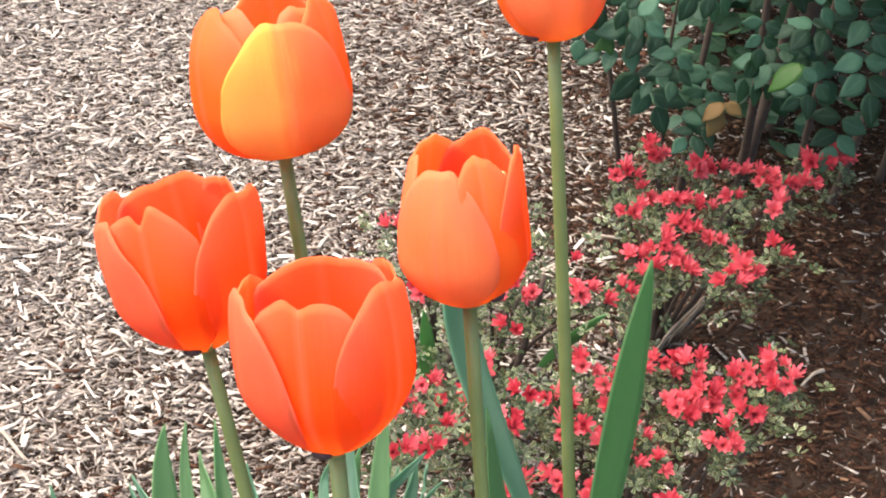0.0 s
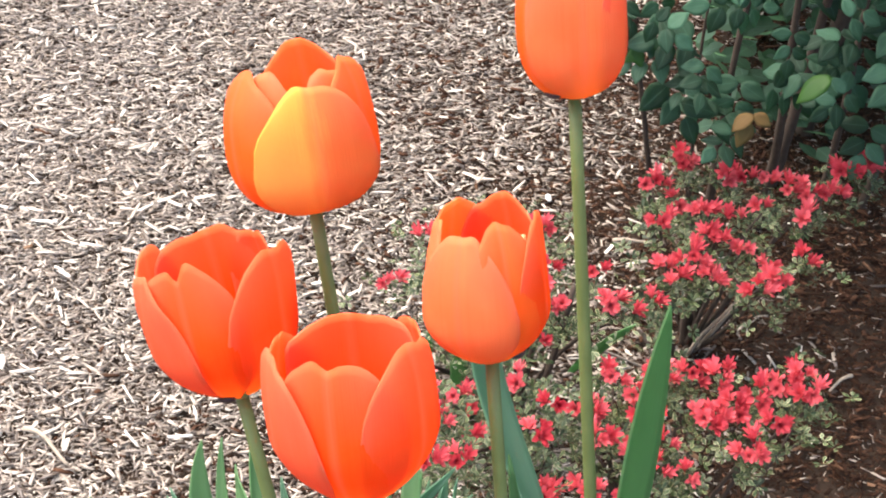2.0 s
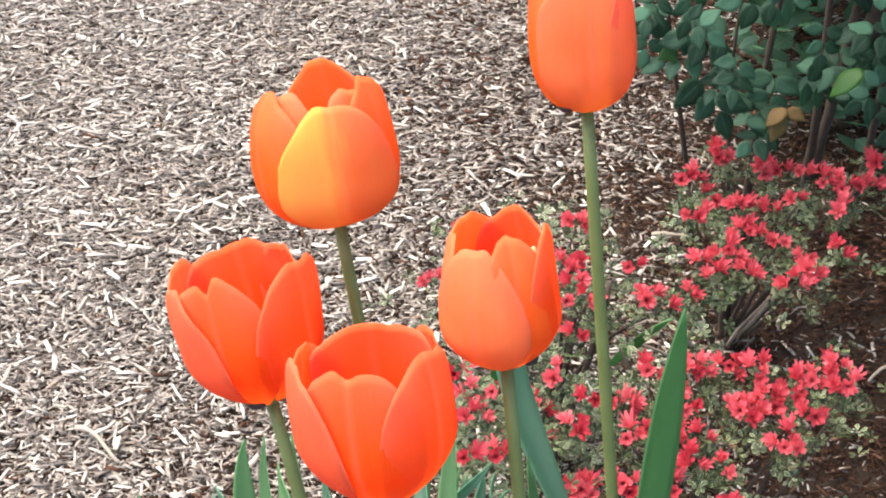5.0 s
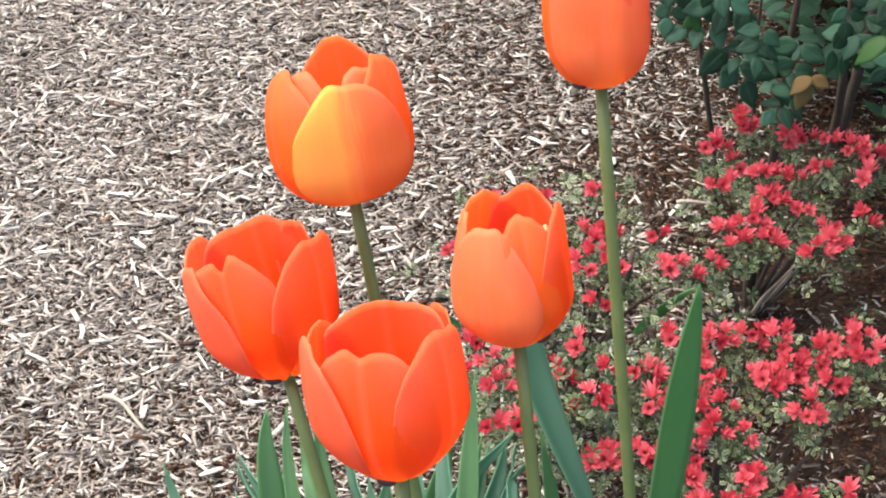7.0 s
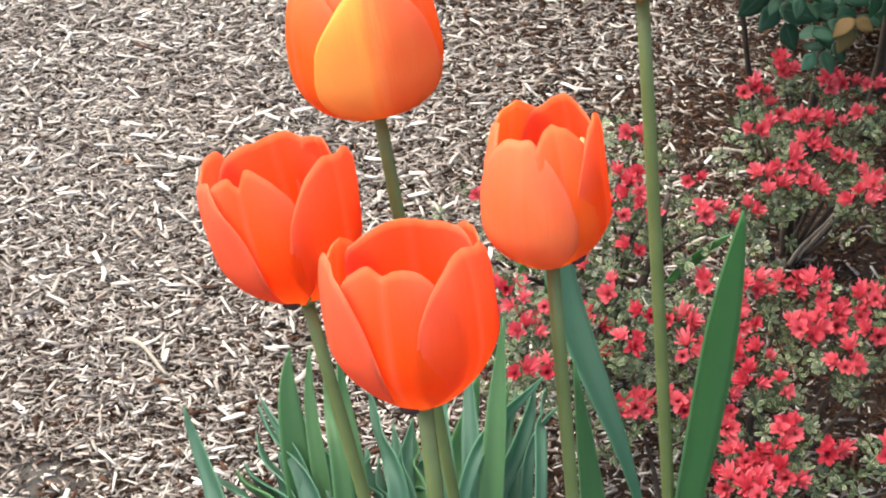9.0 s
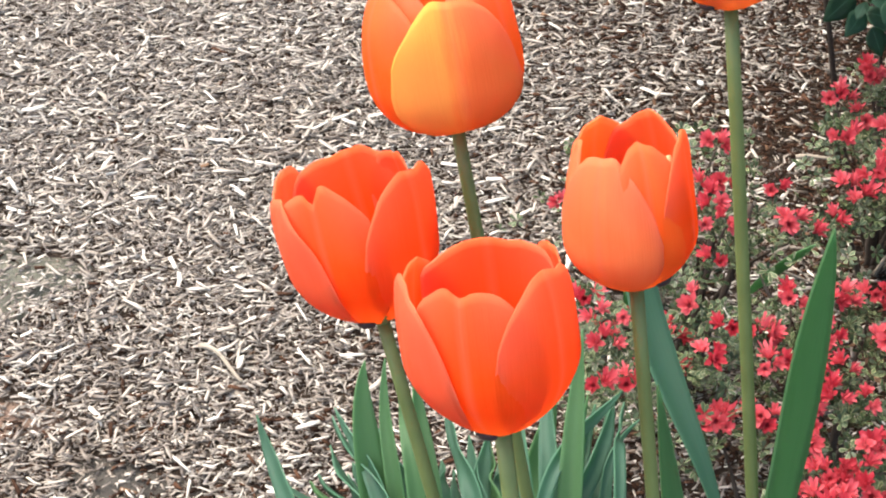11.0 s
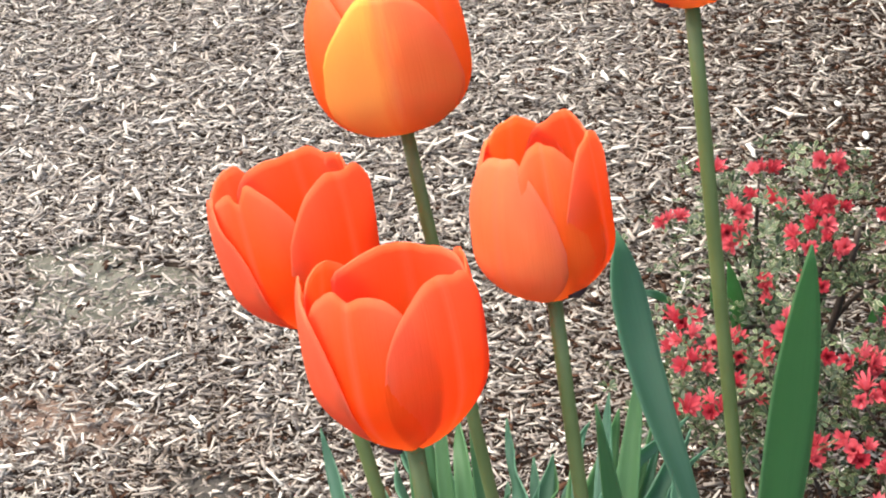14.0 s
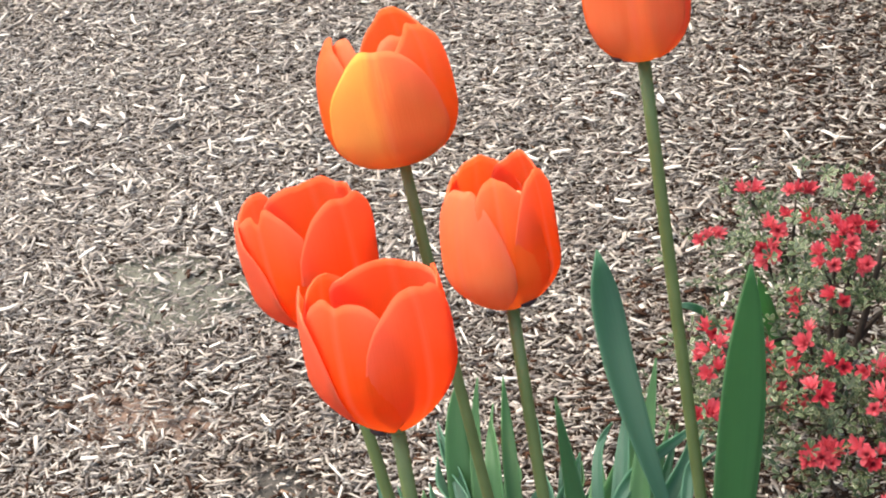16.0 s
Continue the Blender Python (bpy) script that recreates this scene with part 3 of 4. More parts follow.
def stem_leaf(owner, p0, p1, p2, p3, width, **kw):
    foot = owner.matrix_basis.translation
    width *= 1.4 if p0[2] < 0 else 1.0
    me = blade_mesh("leaf", *(Vector(p) - foot for p in (p0, p1, p2, p3)), width, kw.pop("mat", M_LEAF), **kw)
    return part("leaf", me, owner, "broad grey-green tulip leaf")


# leaves on the tall stem and the sheath on its neighbour
stem_leaf(tulip_e, (0.094, 0.412, 0.43), (0.098, 0.435, 0.51), (0.1, 0.455, 0.575), (0.103, 0.462, 0.642), 0.025, peak=0.5, twist=-0.2, fold=0.2, facing=(0.81, -0.59, 0.2), base=0.6)
stem_leaf(tulip_e, (0.094, 0.410, 0.420), (0.074, 0.414, 0.575), (0.045, 0.468, 0.527), (0.031, 0.507, 0.599), 0.0145, mat=M_LEAF_PALE, peak=0.86, fold=0.3, twist=0.4, facing=(0.25, -0.9, 0.35), base=0.08, power=2.4)
stem_leaf(tulip_d, (0.082, 0.296, 0.41), (0.066, 0.338, 0.495), (0.054, 0.36, 0.562), (0.0385, 0.388, 0.636), 0.0115, peak=0.45, fold=0.25, base=0.7, facing=(0.1, -0.75, 0.65))

# low leaves, splayed round the foot of the stems
stem_leaf(tulip_b, (-0.122, 0.490, -0.010), (-0.136, 0.596, 0.322), (-0.156, 0.633, 0.183), (-0.182, 0.680, 0.240), 0.0093, peak=0.56, fold=0.33, twist=0.12, base=0.4, mat=M_LEAF_PALE)
stem_leaf(tulip_b, (-0.077, 0.505, -0.010), (-0.068, 0.591, 0.188), (-0.116, 0.634, 0.278), (-0.109, 0.680, 0.300), 0.0144, peak=0.46, fold=0.20, twist=0.40, base=0.4)
stem_leaf(tulip_b, (-0.077, 0.490, -0.010), (-0.069, 0.596, 0.317), (-0.104, 0.633, 0.248), (-0.131, 0.680, 0.252), 0.0076, peak=0.50, fold=0.55, twist=-0.04, base=0.4, mat=M_LEAF_PALE)
stem_leaf(tulip_c, (-0.076, 0.513, -0.010), (-0.078, 0.588, 0.357), (-0.097, 0.634, 0.187), (-0.126, 0.680, 0.183), 0.0127, peak=0.55, fold=0.42, twist=-0.42, base=0.4, mat=M_LEAF_PALE)
stem_leaf(tulip_b, (-0.096, 0.505, -0.010), (-0.102, 0.591, 0.365), (-0.122, 0.634, 0.184), (-0.152, 0.680, 0.172), 0.0136, peak=0.62, fold=0.38, twist=0.29, base=0.4)
stem_leaf(tulip_c, (-0.061, 0.507, -0.010), (-0.056, 0.590, 0.357), (-0.078, 0.634, 0.220), (-0.108, 0.680, 0.242), 0.0110, peak=0.46, fold=0.47, twist=0.11, base=0.4, mat=M_LEAF_PALE)
stem_leaf(tulip_a, (-0.059, 0.492, -0.010), (-0.059, 0.595, 0.332), (-0.080, 0.633, 0.284), (-0.089, 0.680, 0.278), 0.0076, peak=0.46, fold=0.50, twist=-0.03, base=0.4)
stem_leaf(tulip_a, (-0.052, 0.509, -0.010), (-0.054, 0.590, 0.320), (-0.070, 0.634, 0.202), (-0.079, 0.680, 0.228), 0.0127, peak=0.63, fold=0.45, twist=0.51, base=0.4)
stem_leaf(tulip_a, (-0.037, 0.496, -0.010), (-0.041, 0.594, 0.352), (-0.047, 0.633, 0.197), (-0.055, 0.680, 0.196), 0.0076, peak=0.61, fold=0.36, twist=0.52, base=0.4, mat=M_LEAF_PALE)
stem_leaf(tulip_a, (-0.026, 0.515, -0.010), (-0.022, 0.588, 0.329), (-0.035, 0.634, 0.198), (-0.045, 0.680, 0.233), 0.0119, peak=0.47, fold=0.25, twist=-0.34, base=0.4, mat=M_LEAF_PALE)
stem_leaf(tulip_a, (-0.020, 0.519, -0.010), (-0.020, 0.587, 0.334), (-0.027, 0.634, 0.198), (-0.032, 0.680, 0.228), 0.0127, peak=0.54, fold=0.42, twist=-0.24, base=0.4)
stem_leaf(tulip_c, (-0.005, 0.500, -0.010), (-0.017, 0.593, 0.307), (-0.004, 0.633, 0.193), (0.009, 0.680, 0.287), 0.0161, peak=0.53, fold=0.32, twist=0.10, base=0.4)
stem_leaf(tulip_c, (-0.009, 0.503, -0.010), (-0.005, 0.592, 0.318), (-0.012, 0.633, 0.204), (-0.019, 0.680, 0.245), 0.0085, peak=0.63, fold=0.44, twist=0.51, base=0.4)
stem_leaf(tulip_d, (0.008, 0.514, -0.010), (-0.015, 0.588, 0.373), (0.010, 0.634, 0.263), (0.050, 0.680, 0.286), 0.0059, peak=0.65, fold=0.43, twist=-0.40, base=0.4, mat=M_LEAF_PALE)
stem_leaf(tulip_d, (0.019, 0.514, -0.010), (-0.009, 0.588, 0.353), (0.039, 0.634, 0.207), (0.045, 0.680, 0.277), 0.0093, peak=0.64, fold=0.52, twist=0.08, base=0.4, mat=M_LEAF_PALE)
stem_leaf(tulip_d, (0.034, 0.509, -0.010), (0.065, 0.590, 0.263), (0.018, 0.634, 0.255), (0.063, 0.680, 0.259), 0.0051, peak=0.49, fold=0.49, twist=0.09, base=0.4, mat=M_LEAF_PALE)
stem_leaf(tulip_d, (0.013, 0.491, -0.010), (0.001, 0.595, 0.319), (0.021, 0.633, 0.209), (0.029, 0.680, 0.279), 0.0068, peak=0.46, fold=0.50, twist=0.59, base=0.4)
stem_leaf(tulip_d, (0.029, 0.484, -0.010), (0.033, 0.598, 0.337), (0.037, 0.632, 0.185), (0.042, 0.680, 0.271), 0.0085, peak=0.61, fold=0.34, twist=-0.42, base=0.4, mat=M_LEAF_PALE)
stem_leaf(tulip_c, (-0.077, 0.492, -0.010), (-0.060, 0.595, 0.361), (-0.107, 0.633, 0.222), (-0.133, 0.680, 0.244), 0.0102, peak=0.60, fold=0.51, twist=-0.55, base=0.4, mat=M_LEAF_PALE)
stem_leaf(tulip_c, (-0.068, 0.505, -0.010), (-0.064, 0.591, 0.295), (-0.098, 0.634, 0.247), (-0.097, 0.680, 0.303), 0.0076, peak=0.46, fold=0.45, twist=-0.20, base=0.4)
stem_leaf(tulip_d, (-0.050, 0.515, -0.010), (-0.044, 0.588, 0.333), (-0.071, 0.634, 0.229), (-0.079, 0.680, 0.306), 0.0068, peak=0.65, fold=0.38, twist=0.60, base=0.4)
stem_leaf(tulip_e, (0.017, 0.492, -0.010), (0.021, 0.595, 0.334), (0.021, 0.633, 0.268), (0.022, 0.680, 0.340), 0.0102, peak=0.47, fold=0.41, twist=-0.56, base=0.4)
stem_leaf(tulip_e, (-0.005, 0.488, -0.010), (0.018, 0.596, 0.318), (-0.024, 0.633, 0.281), (-0.008, 0.680, 0.273), 0.0059, peak=0.53, fold=0.41, twist=-0.41, base=0.4, mat=M_LEAF_PALE)
stem_leaf(tulip_e, (0.039, 0.482, -0.010), (0.060, 0.598, 0.377), (0.041, 0.632, 0.264), (0.052, 0.680, 0.275), 0.0051, peak=0.62, fold=0.31, twist=0.55, base=0.4, mat=M_LEAF_PALE)
stem_leaf(tulip_b, (-0.071, 0.516, -0.010), (-0.059, 0.588, 0.366), (-0.097, 0.634, 0.176), (-0.122, 0.680, 0.196), 0.0169, peak=0.53, fold=0.36, twist=0.02, base=0.4, mat=M_LEAF_PALE)
stem_leaf(tulip_b, (-0.088, 0.506, -0.010), (-0.082, 0.591, 0.358), (-0.119, 0.634, 0.187), (-0.146, 0.680, 0.181), 0.0127, peak=0.57, fold=0.40, twist=0.14, base=0.4, mat=M_LEAF_PALE)
stem_leaf(tulip_c, (-0.029, 0.518, -0.010), (-0.040, 0.587, 0.336), (-0.038, 0.634, 0.191), (-0.032, 0.680, 0.238), 0.0119, peak=0.55, fold=0.35, twist=0.26, base=0.4, mat=M_LEAF_PALE)
stem_leaf(tulip_d, (0.020, 0.490, -0.010), (0.027, 0.596, 0.304), (0.021, 0.633, 0.207), (0.034, 0.680, 0.271), 0.0068, peak=0.51, fold=0.54, twist=0.03, base=0.4, mat=M_LEAF_PALE)
stem_leaf(tulip_b, (-0.077, 0.502, -0.010), (-0.085, 0.592, 0.340), (-0.097, 0.633, 0.187), (-0.117, 0.680, 0.221), 0.0102, peak=0.45, fold=0.35, twist=0.10, base=0.4)
stem_leaf(tulip_b, (-0.085, 0.481, -0.010), (-0.082, 0.599, 0.316), (-0.114, 0.632, 0.209), (-0.136, 0.680, 0.213), 0.0136, peak=0.57, fold=0.42, twist=-0.53, base=0.4, mat=M_LEAF_PALE)
stem_leaf(tulip_b, (-0.066, 0.505, -0.010), (-0.070, 0.591, 0.347), (-0.088, 0.634, 0.188), (-0.098, 0.680, 0.203), 0.0136, peak=0.54, fold=0.44, twist=-0.18, base=0.4, mat=M_LEAF_PALE)
stem_leaf(tulip_c, (-0.057, 0.508, -0.010), (-0.063, 0.590, 0.352), (-0.073, 0.634, 0.189), (-0.087, 0.680, 0.198), 0.0127, peak=0.60, fold=0.21, twist=-0.53, base=0.4)
stem_leaf(tulip_c, (-0.041, 0.507, -0.010), (-0.046, 0.590, 0.350), (-0.052, 0.634, 0.190), (-0.063, 0.680, 0.205), 0.0110, peak=0.64, fold=0.29, twist=-0.05, base=0.4, mat=M_LEAF_PALE)
stem_leaf(tulip_c, (-0.015, 0.504, -0.010), (-0.012, 0.591, 0.352), (-0.022, 0.633, 0.192), (-0.025, 0.680, 0.208), 0.0136, peak=0.51, fold=0.33, twist=-0.22, base=0.4, mat=M_LEAF_PALE)
stem_leaf(tulip_d, (0.003, 0.495, -0.010), (0.009, 0.594, 0.346), (0.004, 0.633, 0.194), (-0.006, 0.680, 0.221), 0.0102, peak=0.57, fold=0.31, twist=-0.15, base=0.4, mat=M_LEAF_PALE)
stem_leaf(tulip_d, (0.009, 0.511, -0.010), (0.017, 0.589, 0.358), (0.010, 0.634, 0.194), (0.006, 0.680, 0.203), 0.0110, peak=0.46, fold=0.40, twist=0.28, base=0.4)
stem_leaf(tulip_b, (-0.105, 0.492, -0.010), (-0.106, 0.595, 0.354), (-0.135, 0.633, 0.187), (-0.171, 0.680, 0.173), 0.0110, peak=0.49, fold=0.48, twist=-0.31, base=0.4, mat=M_LEAF_PALE)
stem_leaf(tulip_e, (0.006, 0.487, -0.010), (0.017, 0.597, 0.345), (0.004, 0.633, 0.255), (0.003, 0.680, 0.301), 0.0085, peak=0.54, fold=0.44, twist=-0.48, base=0.4, mat=M_LEAF_PALE)
stem_leaf(tulip_d, (-0.032, 0.493, -0.010), (-0.018, 0.595, 0.382), (-0.048, 0.633, 0.221), (-0.060, 0.680, 0.268), 0.0085, peak=0.52, fold=0.49, twist=-0.07, base=0.4, mat=M_LEAF_PALE)

# ---- azaleas ----


def azalea_flower_mesh(seed):
    """A double bloom: three whorls of broad, rounded, wavy lobes, each inside the other, and a few stamens."""
    rng = random.Random(seed)
    verts, faces, uvs = [(0, 0, -0.009)], [], [(0, 0)]
    rings = ((0.0035, 0.5, -0.002, 2), (0.0088, 0.52, 0.003, 3), (0.0138, 0.36, 0.0052, 3), (0.0178, 0.09, 0.0058, 3))
    for whorl in range(3):
        depth, size = rng.uniform(0.8, 1.3), (1.0, 0.84, 0.62)[whorl]
        for k in range(5):
            a0 = 2 * math.pi * (k + 0.5 * whorl + rng.uniform(-0.16, 0.16)) / 5
            up, big = rng.uniform(-0.5, 0.6) + 0.75 * whorl, rng.uniform(0.82, 1.14) * size
            n0 = len(verts)
            for r, spread, z, count in rings:
                for q in range(count):
                    da = spread * (-1 + 2 * q / (count - 1)) + rng.uniform(-0.05, 0.05)
                    rr = r * rng.uniform(0.93, 1.07) * (big if r > 0.004 else 1)
                    ruffle = rng.uniform(-0.0015, 0.0015) + (0.0012 if q % 2 == 0 else -0.0008)
                    verts.append((rr * math.cos(a0 + da), rr * math.sin(a0 + da), z * depth + up * max(0, r - 0.005) * 0.8 + ruffle))
                    uvs.append((r / 0.0178, k / 5))
            faces.append((0, n0, n0 + 1))
            for f in ((0, 1, 3), (0, 3, 2), (1, 4, 3), (2, 3, 6, 5), (3, 4, 7, 6), (5, 6, 9, 8), (6, 7, 10, 9)):
                faces.append(tuple(n0 + q for q in f))
    for k in range(4):
        a0 = rng.uniform(0, 6.28)
        b = len(verts)
        for q in range(3):
            w = a0 + 2.1 * q
            verts.append((0.0004 * math.cos(w), 0.0004 * math.sin(w), -0.006))
            uvs.append((0.2, 0))
        verts.append((0.005 * math.cos(a0), 0.005 * math.sin(a0), 0.013))
        uvs.append((1, 0))
        faces += [(b, b + 1, b + 3), (b + 1, b + 2, b + 3), (b + 2, b, b + 3)]
    return mesh_from("flower", verts, faces, M_AZ_FLOWER, uvs)


AZ_FLOWERS = [azalea_flower_mesh(s) for s in range(6)]


def whorl_leaves(points, rng, size=0.0064):
    """Rosettes of small spoon-shaped leaves at the given points, in one mesh."""
    verts, faces, uvs = [], [], []
    prof = ((0.0, 0.06), (0.3, 0.5), (0.65, 1.0), (0.88, 0.75), (1.0, 0.12))
    for p in points:
        n = rng.randint(5, 7)
        tilt = Matrix.Rotation(rng.uniform(-0.7, 0.7), 3, "X") @ Matrix.Rotation(rng.uniform(-0.7, 0.7), 3, "Y")
        spin = rng.uniform(0, 6.28)
        for k in range(n):
            a = spin + 2 * math.pi * k / n + rng.uniform(-0.25, 0.25)
            L, W = size * rng.uniform(0.8, 1.4), size * rng.uniform(0.2, 0.3)
            up = rng.uniform(0.1, 0.8)
            d = Vector((math.cos(a) * math.cos(up), math.sin(a) * math.cos(up), math.sin(up)))
            s = Vector((-math.sin(a), math.cos(a), 0))
            nn = d.cross(s)
            b = len(verts)
            for t, w in prof:
                c = d * (L * t + 0.001) - Vector((0, 0, 0.35 * L * t * t * up))
                for e in (-1, 0, 1):
                    verts.append(p + tilt @ (c + s * (e * W * w) - nn * (abs(e) * W * w * 0.25)))
                    uvs.append((max(abs(e), 1.0 if t == 1.0 else 0.0), t))
            for i in range(4):
                for j in range(2):
                    q = b + i * 3 + j
                    faces.append((q, q + 1, q + 4, q + 3))
    return mesh_from("foliage", verts, faces, M_AZ_LEAF, uvs)


def azalea(label, foot, spots, height, spread, whorls, seed, extra=()):
    """spots: x, y and the number of flowers of each cluster; extra: bare branches, each by the four points of a curve."""
    rng = random.Random(seed)
    foot = Vector((*foot, 0.0))
    root = thing("azalea_bush", label, "azalea", "azaleas in the bed", Matrix.Translation(foot))
    tips = []
    for x, y, count in spots:
        z = height + rng.uniform(-0.007, 0.007)
        for k in range(count):
            a, r = rng.uniform(0, 6.28) if k == 0 else a + 2.4, 0.0 if count == 1 else 0.0046 * math.sqrt(k + 0.4)
            q = Vector((x + 1.25 * r * math.cos(a), y + r * math.sin(a), z + rng.uniform(-0.004, 0.005)))
            face = Vector((0.7 * math.cos(a) + rng.uniform(-0.4, 0.4), 0.7 * math.sin(a) - 0.3 + rng.uniform(-0.4, 0.4), 1)).normalized()
            m = Matrix.Translation(q - foot) @ Vector((0, 0, 1)).rotation_difference(face).to_matrix().to_4x4() @ pose(0, 0, 0, 0, 0, rng.uniform(0, 360)) @ Matrix.Scale(rng.uniform(0.33, 0.5), 4)
            part("flower", AZ_FLOWERS[rng.randrange(6)], root, m=m)
        tips.append(Vector((x, y, z)))
    pts = []
    for _ in range(int(whorls * 1.1)):
        t = rng.choice(tips)
        pts.append(Vector((t.x + rng.gauss(0, spread), t.y + rng.gauss(0, spread), max(0.012, t.z - 0.006 - abs(rng.gauss(0, 0.017))))) - foot)
    part("foliage", whorl_leaves(pts, rng), root, "small green leaves with cream margins")
    for i in range(0, len(tips), 2):
        t = tips[i] - foot
        mid = Vector((t.x * 0.45 + rng.uniform(-0.02, 0.02), t.y * 0.45 + rng.uniform(-0.02, 0.02), t.z * 0.45))
        part("branch", tube("branch", bezier((rng.uniform(-0.01, 0.01), rng.uniform(-0.01, 0.01), -0.01), mid, mid + Vector((0, 0, 0.03)), t - Vector((0, 0, 0.01)), 9), 0.003, 0.001, M_BARK, 6, 0.12, rng), root)
    for a, b, c, d in extra:
        a, b, c, d = (Vector(q) - foot for q in (a, b, c, d))
        part("branch", tube("branch", bezier(a, b, c, d, 14), 0.0042, 0.0022, M_BARK, 8, 0.14, rng), root, "crooked dark bare branch")
    return root


BACK = [(0.267, 1.143, 4), (0.276, 1.146, 2), (0.234, 1.104, 4), (0.256, 1.094, 2), (0.304, 1.127, 3), (0.319, 1.128, 3), (0.340, 1.130, 2), (0.359, 1.113, 3), (0.374, 1.113, 4), (0.236, 1.049, 3), (0.271, 1.067, 4), (0.275, 1.038, 5), (0.294, 1.063, 1), (0.311, 1.078, 1), (0.328, 1.079, 2), (0.369, 1.081, 2), (0.304, 1.032, 2), (0.256, 1.008, 4), (0.236, 0.998, 2), (0.245, 0.986, 2), (0.273, 0.992, 4), (0.326, 1.020, 2), (0.326, 0.992, 4), (0.306, 0.974, 3), (0.354, 1.012, 2), (0.395, 1.112, 3), (0.410, 1.132, 4), (0.428, 1.139, 4)]
LEFT = [(0.173, 0.979, 2), (0.184, 0.948, 3), (0.218, 0.948, 2), (0.203, 0.935, 1), (0.131, 1.031, 3), (0.120, 0.987, 2), (0.135, 0.988, 2), (0.124, 0.955, 3), (0.135, 0.941, 2), (0.143, 0.934, 1), (0.111, 0.935, 3), (0.123, 0.898, 2), (0.039, 0.838, 2), (0.043, 0.813, 3), (0.058, 0.835, 2), (0.072, 0.796, 1), (0.062, 0.779, 3), (0.042, 0.763, 2), (0.107, 0.852, 2), (0.118, 0.802, 3), (0.128, 0.824, 2)]
FRONT = [(0.247, 0.889, 4), (0.217, 0.875, 5), (0.183, 0.873, 3), (0.203, 0.864, 3), (0.156, 0.836, 3), (0.170, 0.844, 2), (0.203, 0.838, 4), (0.199, 0.818, 3), (0.162, 0.804, 4), (0.196, 0.806, 2), (0.218, 0.812, 2), (0.207, 0.785, 3), (0.230, 0.784, 2), (0.278, 0.803, 5), (0.305, 0.833, 3), (0.255, 0.844, 6), (0.276, 0.857, 5), (0.294, 0.868, 5), (0.314, 0.880, 5), (0.331, 0.891, 4), (0.335, 0.865, 3), (0.265, 0.877, 4)]
FRONT_LOW = [(0.125, 0.769, 6), (0.157, 0.772, 4), (0.191, 0.772, 4), (0.183, 0.755, 3), (0.172, 0.713, 2), (0.201, 0.725, 6), (0.194, 0.705, 6), (0.234, 0.753, 4), (0.221, 0.726, 4), (0.229, 0.709, 3), (0.259, 0.732, 3), (0.302, 0.736, 2), (0.207, 0.688, 4)]
MIDDLE = [(0.038, 1.062, 2), (0.008, 1.011, 3), (0.063, 1.028, 2), (0.073, 1.047, 1), (0.077, 1.077, 3), (0.094, 1.050, 2), (0.057, 1.000, 2), (0.065, 0.984, 3), (0.086, 0.937, 2), (0.092, 0.925, 1), (0.070, 0.872, 3), (0.078, 0.838, 2), (0.096, 0.832, 2), (0.099, 0.870, 3), (0.046, 0.872, 2), (0.023, 0.863, 1), (0.032, 0.898, 3)]
azalea("dwarf azalea with coral-red flowers and variegated leaves by the shrub", (0.29, 1.08), BACK, 0.175, 0.015, 330, 11)
azalea("low azalea with scattered coral-red flowers beside the mulch", (0.12, 0.96), LEFT, 0.185, 0.02, 330, 12, extra=[((0.12, 0.914, 0.0), (0.122, 0.918, 0.05), (0.146, 0.936, 0.1), (0.152, 0.944, 0.2)), ((0.118, 0.93, 0.0), (0.112, 0.936, 0.05), (0.132, 0.95, 0.09), (0.128, 0.95, 0.16))])
azalea("spreading azalea with sparse coral-red flowers and small leaves", (0.09, 1.05), MIDDLE, 0.135, 0.024, 300, 15)
azalea("dwarf azalea densely covered in coral-red flowers", (0.22, 0.80), FRONT, 0.17, 0.015, 330, 13)
azalea("small azalea with a low mass of coral-red flowers", (0.17, 0.72), FRONT_LOW, 0.16, 0.014, 170, 14)

# ---- green shrub ----


def oval_leaf_mesh(seed, mat, L=0.025, W=0.0085):
    rng = random.Random(seed)
    grid, uvg = [[] for _ in range(5)], [[] for _ in range(5)]
    cup = rng.uniform(0.0, 0.14)
    for i in range(9):
        t = i / 8
        w = W * max(0.04, math.sin(math.pi * t ** 0.8) ** 0.85)
        for q in range(5):
            s = -1 + q / 2
            grid[q].append(Vector((L * t, -s * w, cup * w * abs(s) - 0.006 * t * t + 0.0006 * math.sin(9 * t + 3 * s))))
            uvg[q].append((q / 4, t))
    return sheet("leaf", grid, uvg, 0.0004, mat)


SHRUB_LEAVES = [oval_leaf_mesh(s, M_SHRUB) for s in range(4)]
SHRUB_FRESH = oval_leaf_mesh(9, M_SHRUB_LIGHT, 0.026, 0.0072)
SHRUB_DEAD = oval_leaf_mesh(8, M_DEAD)


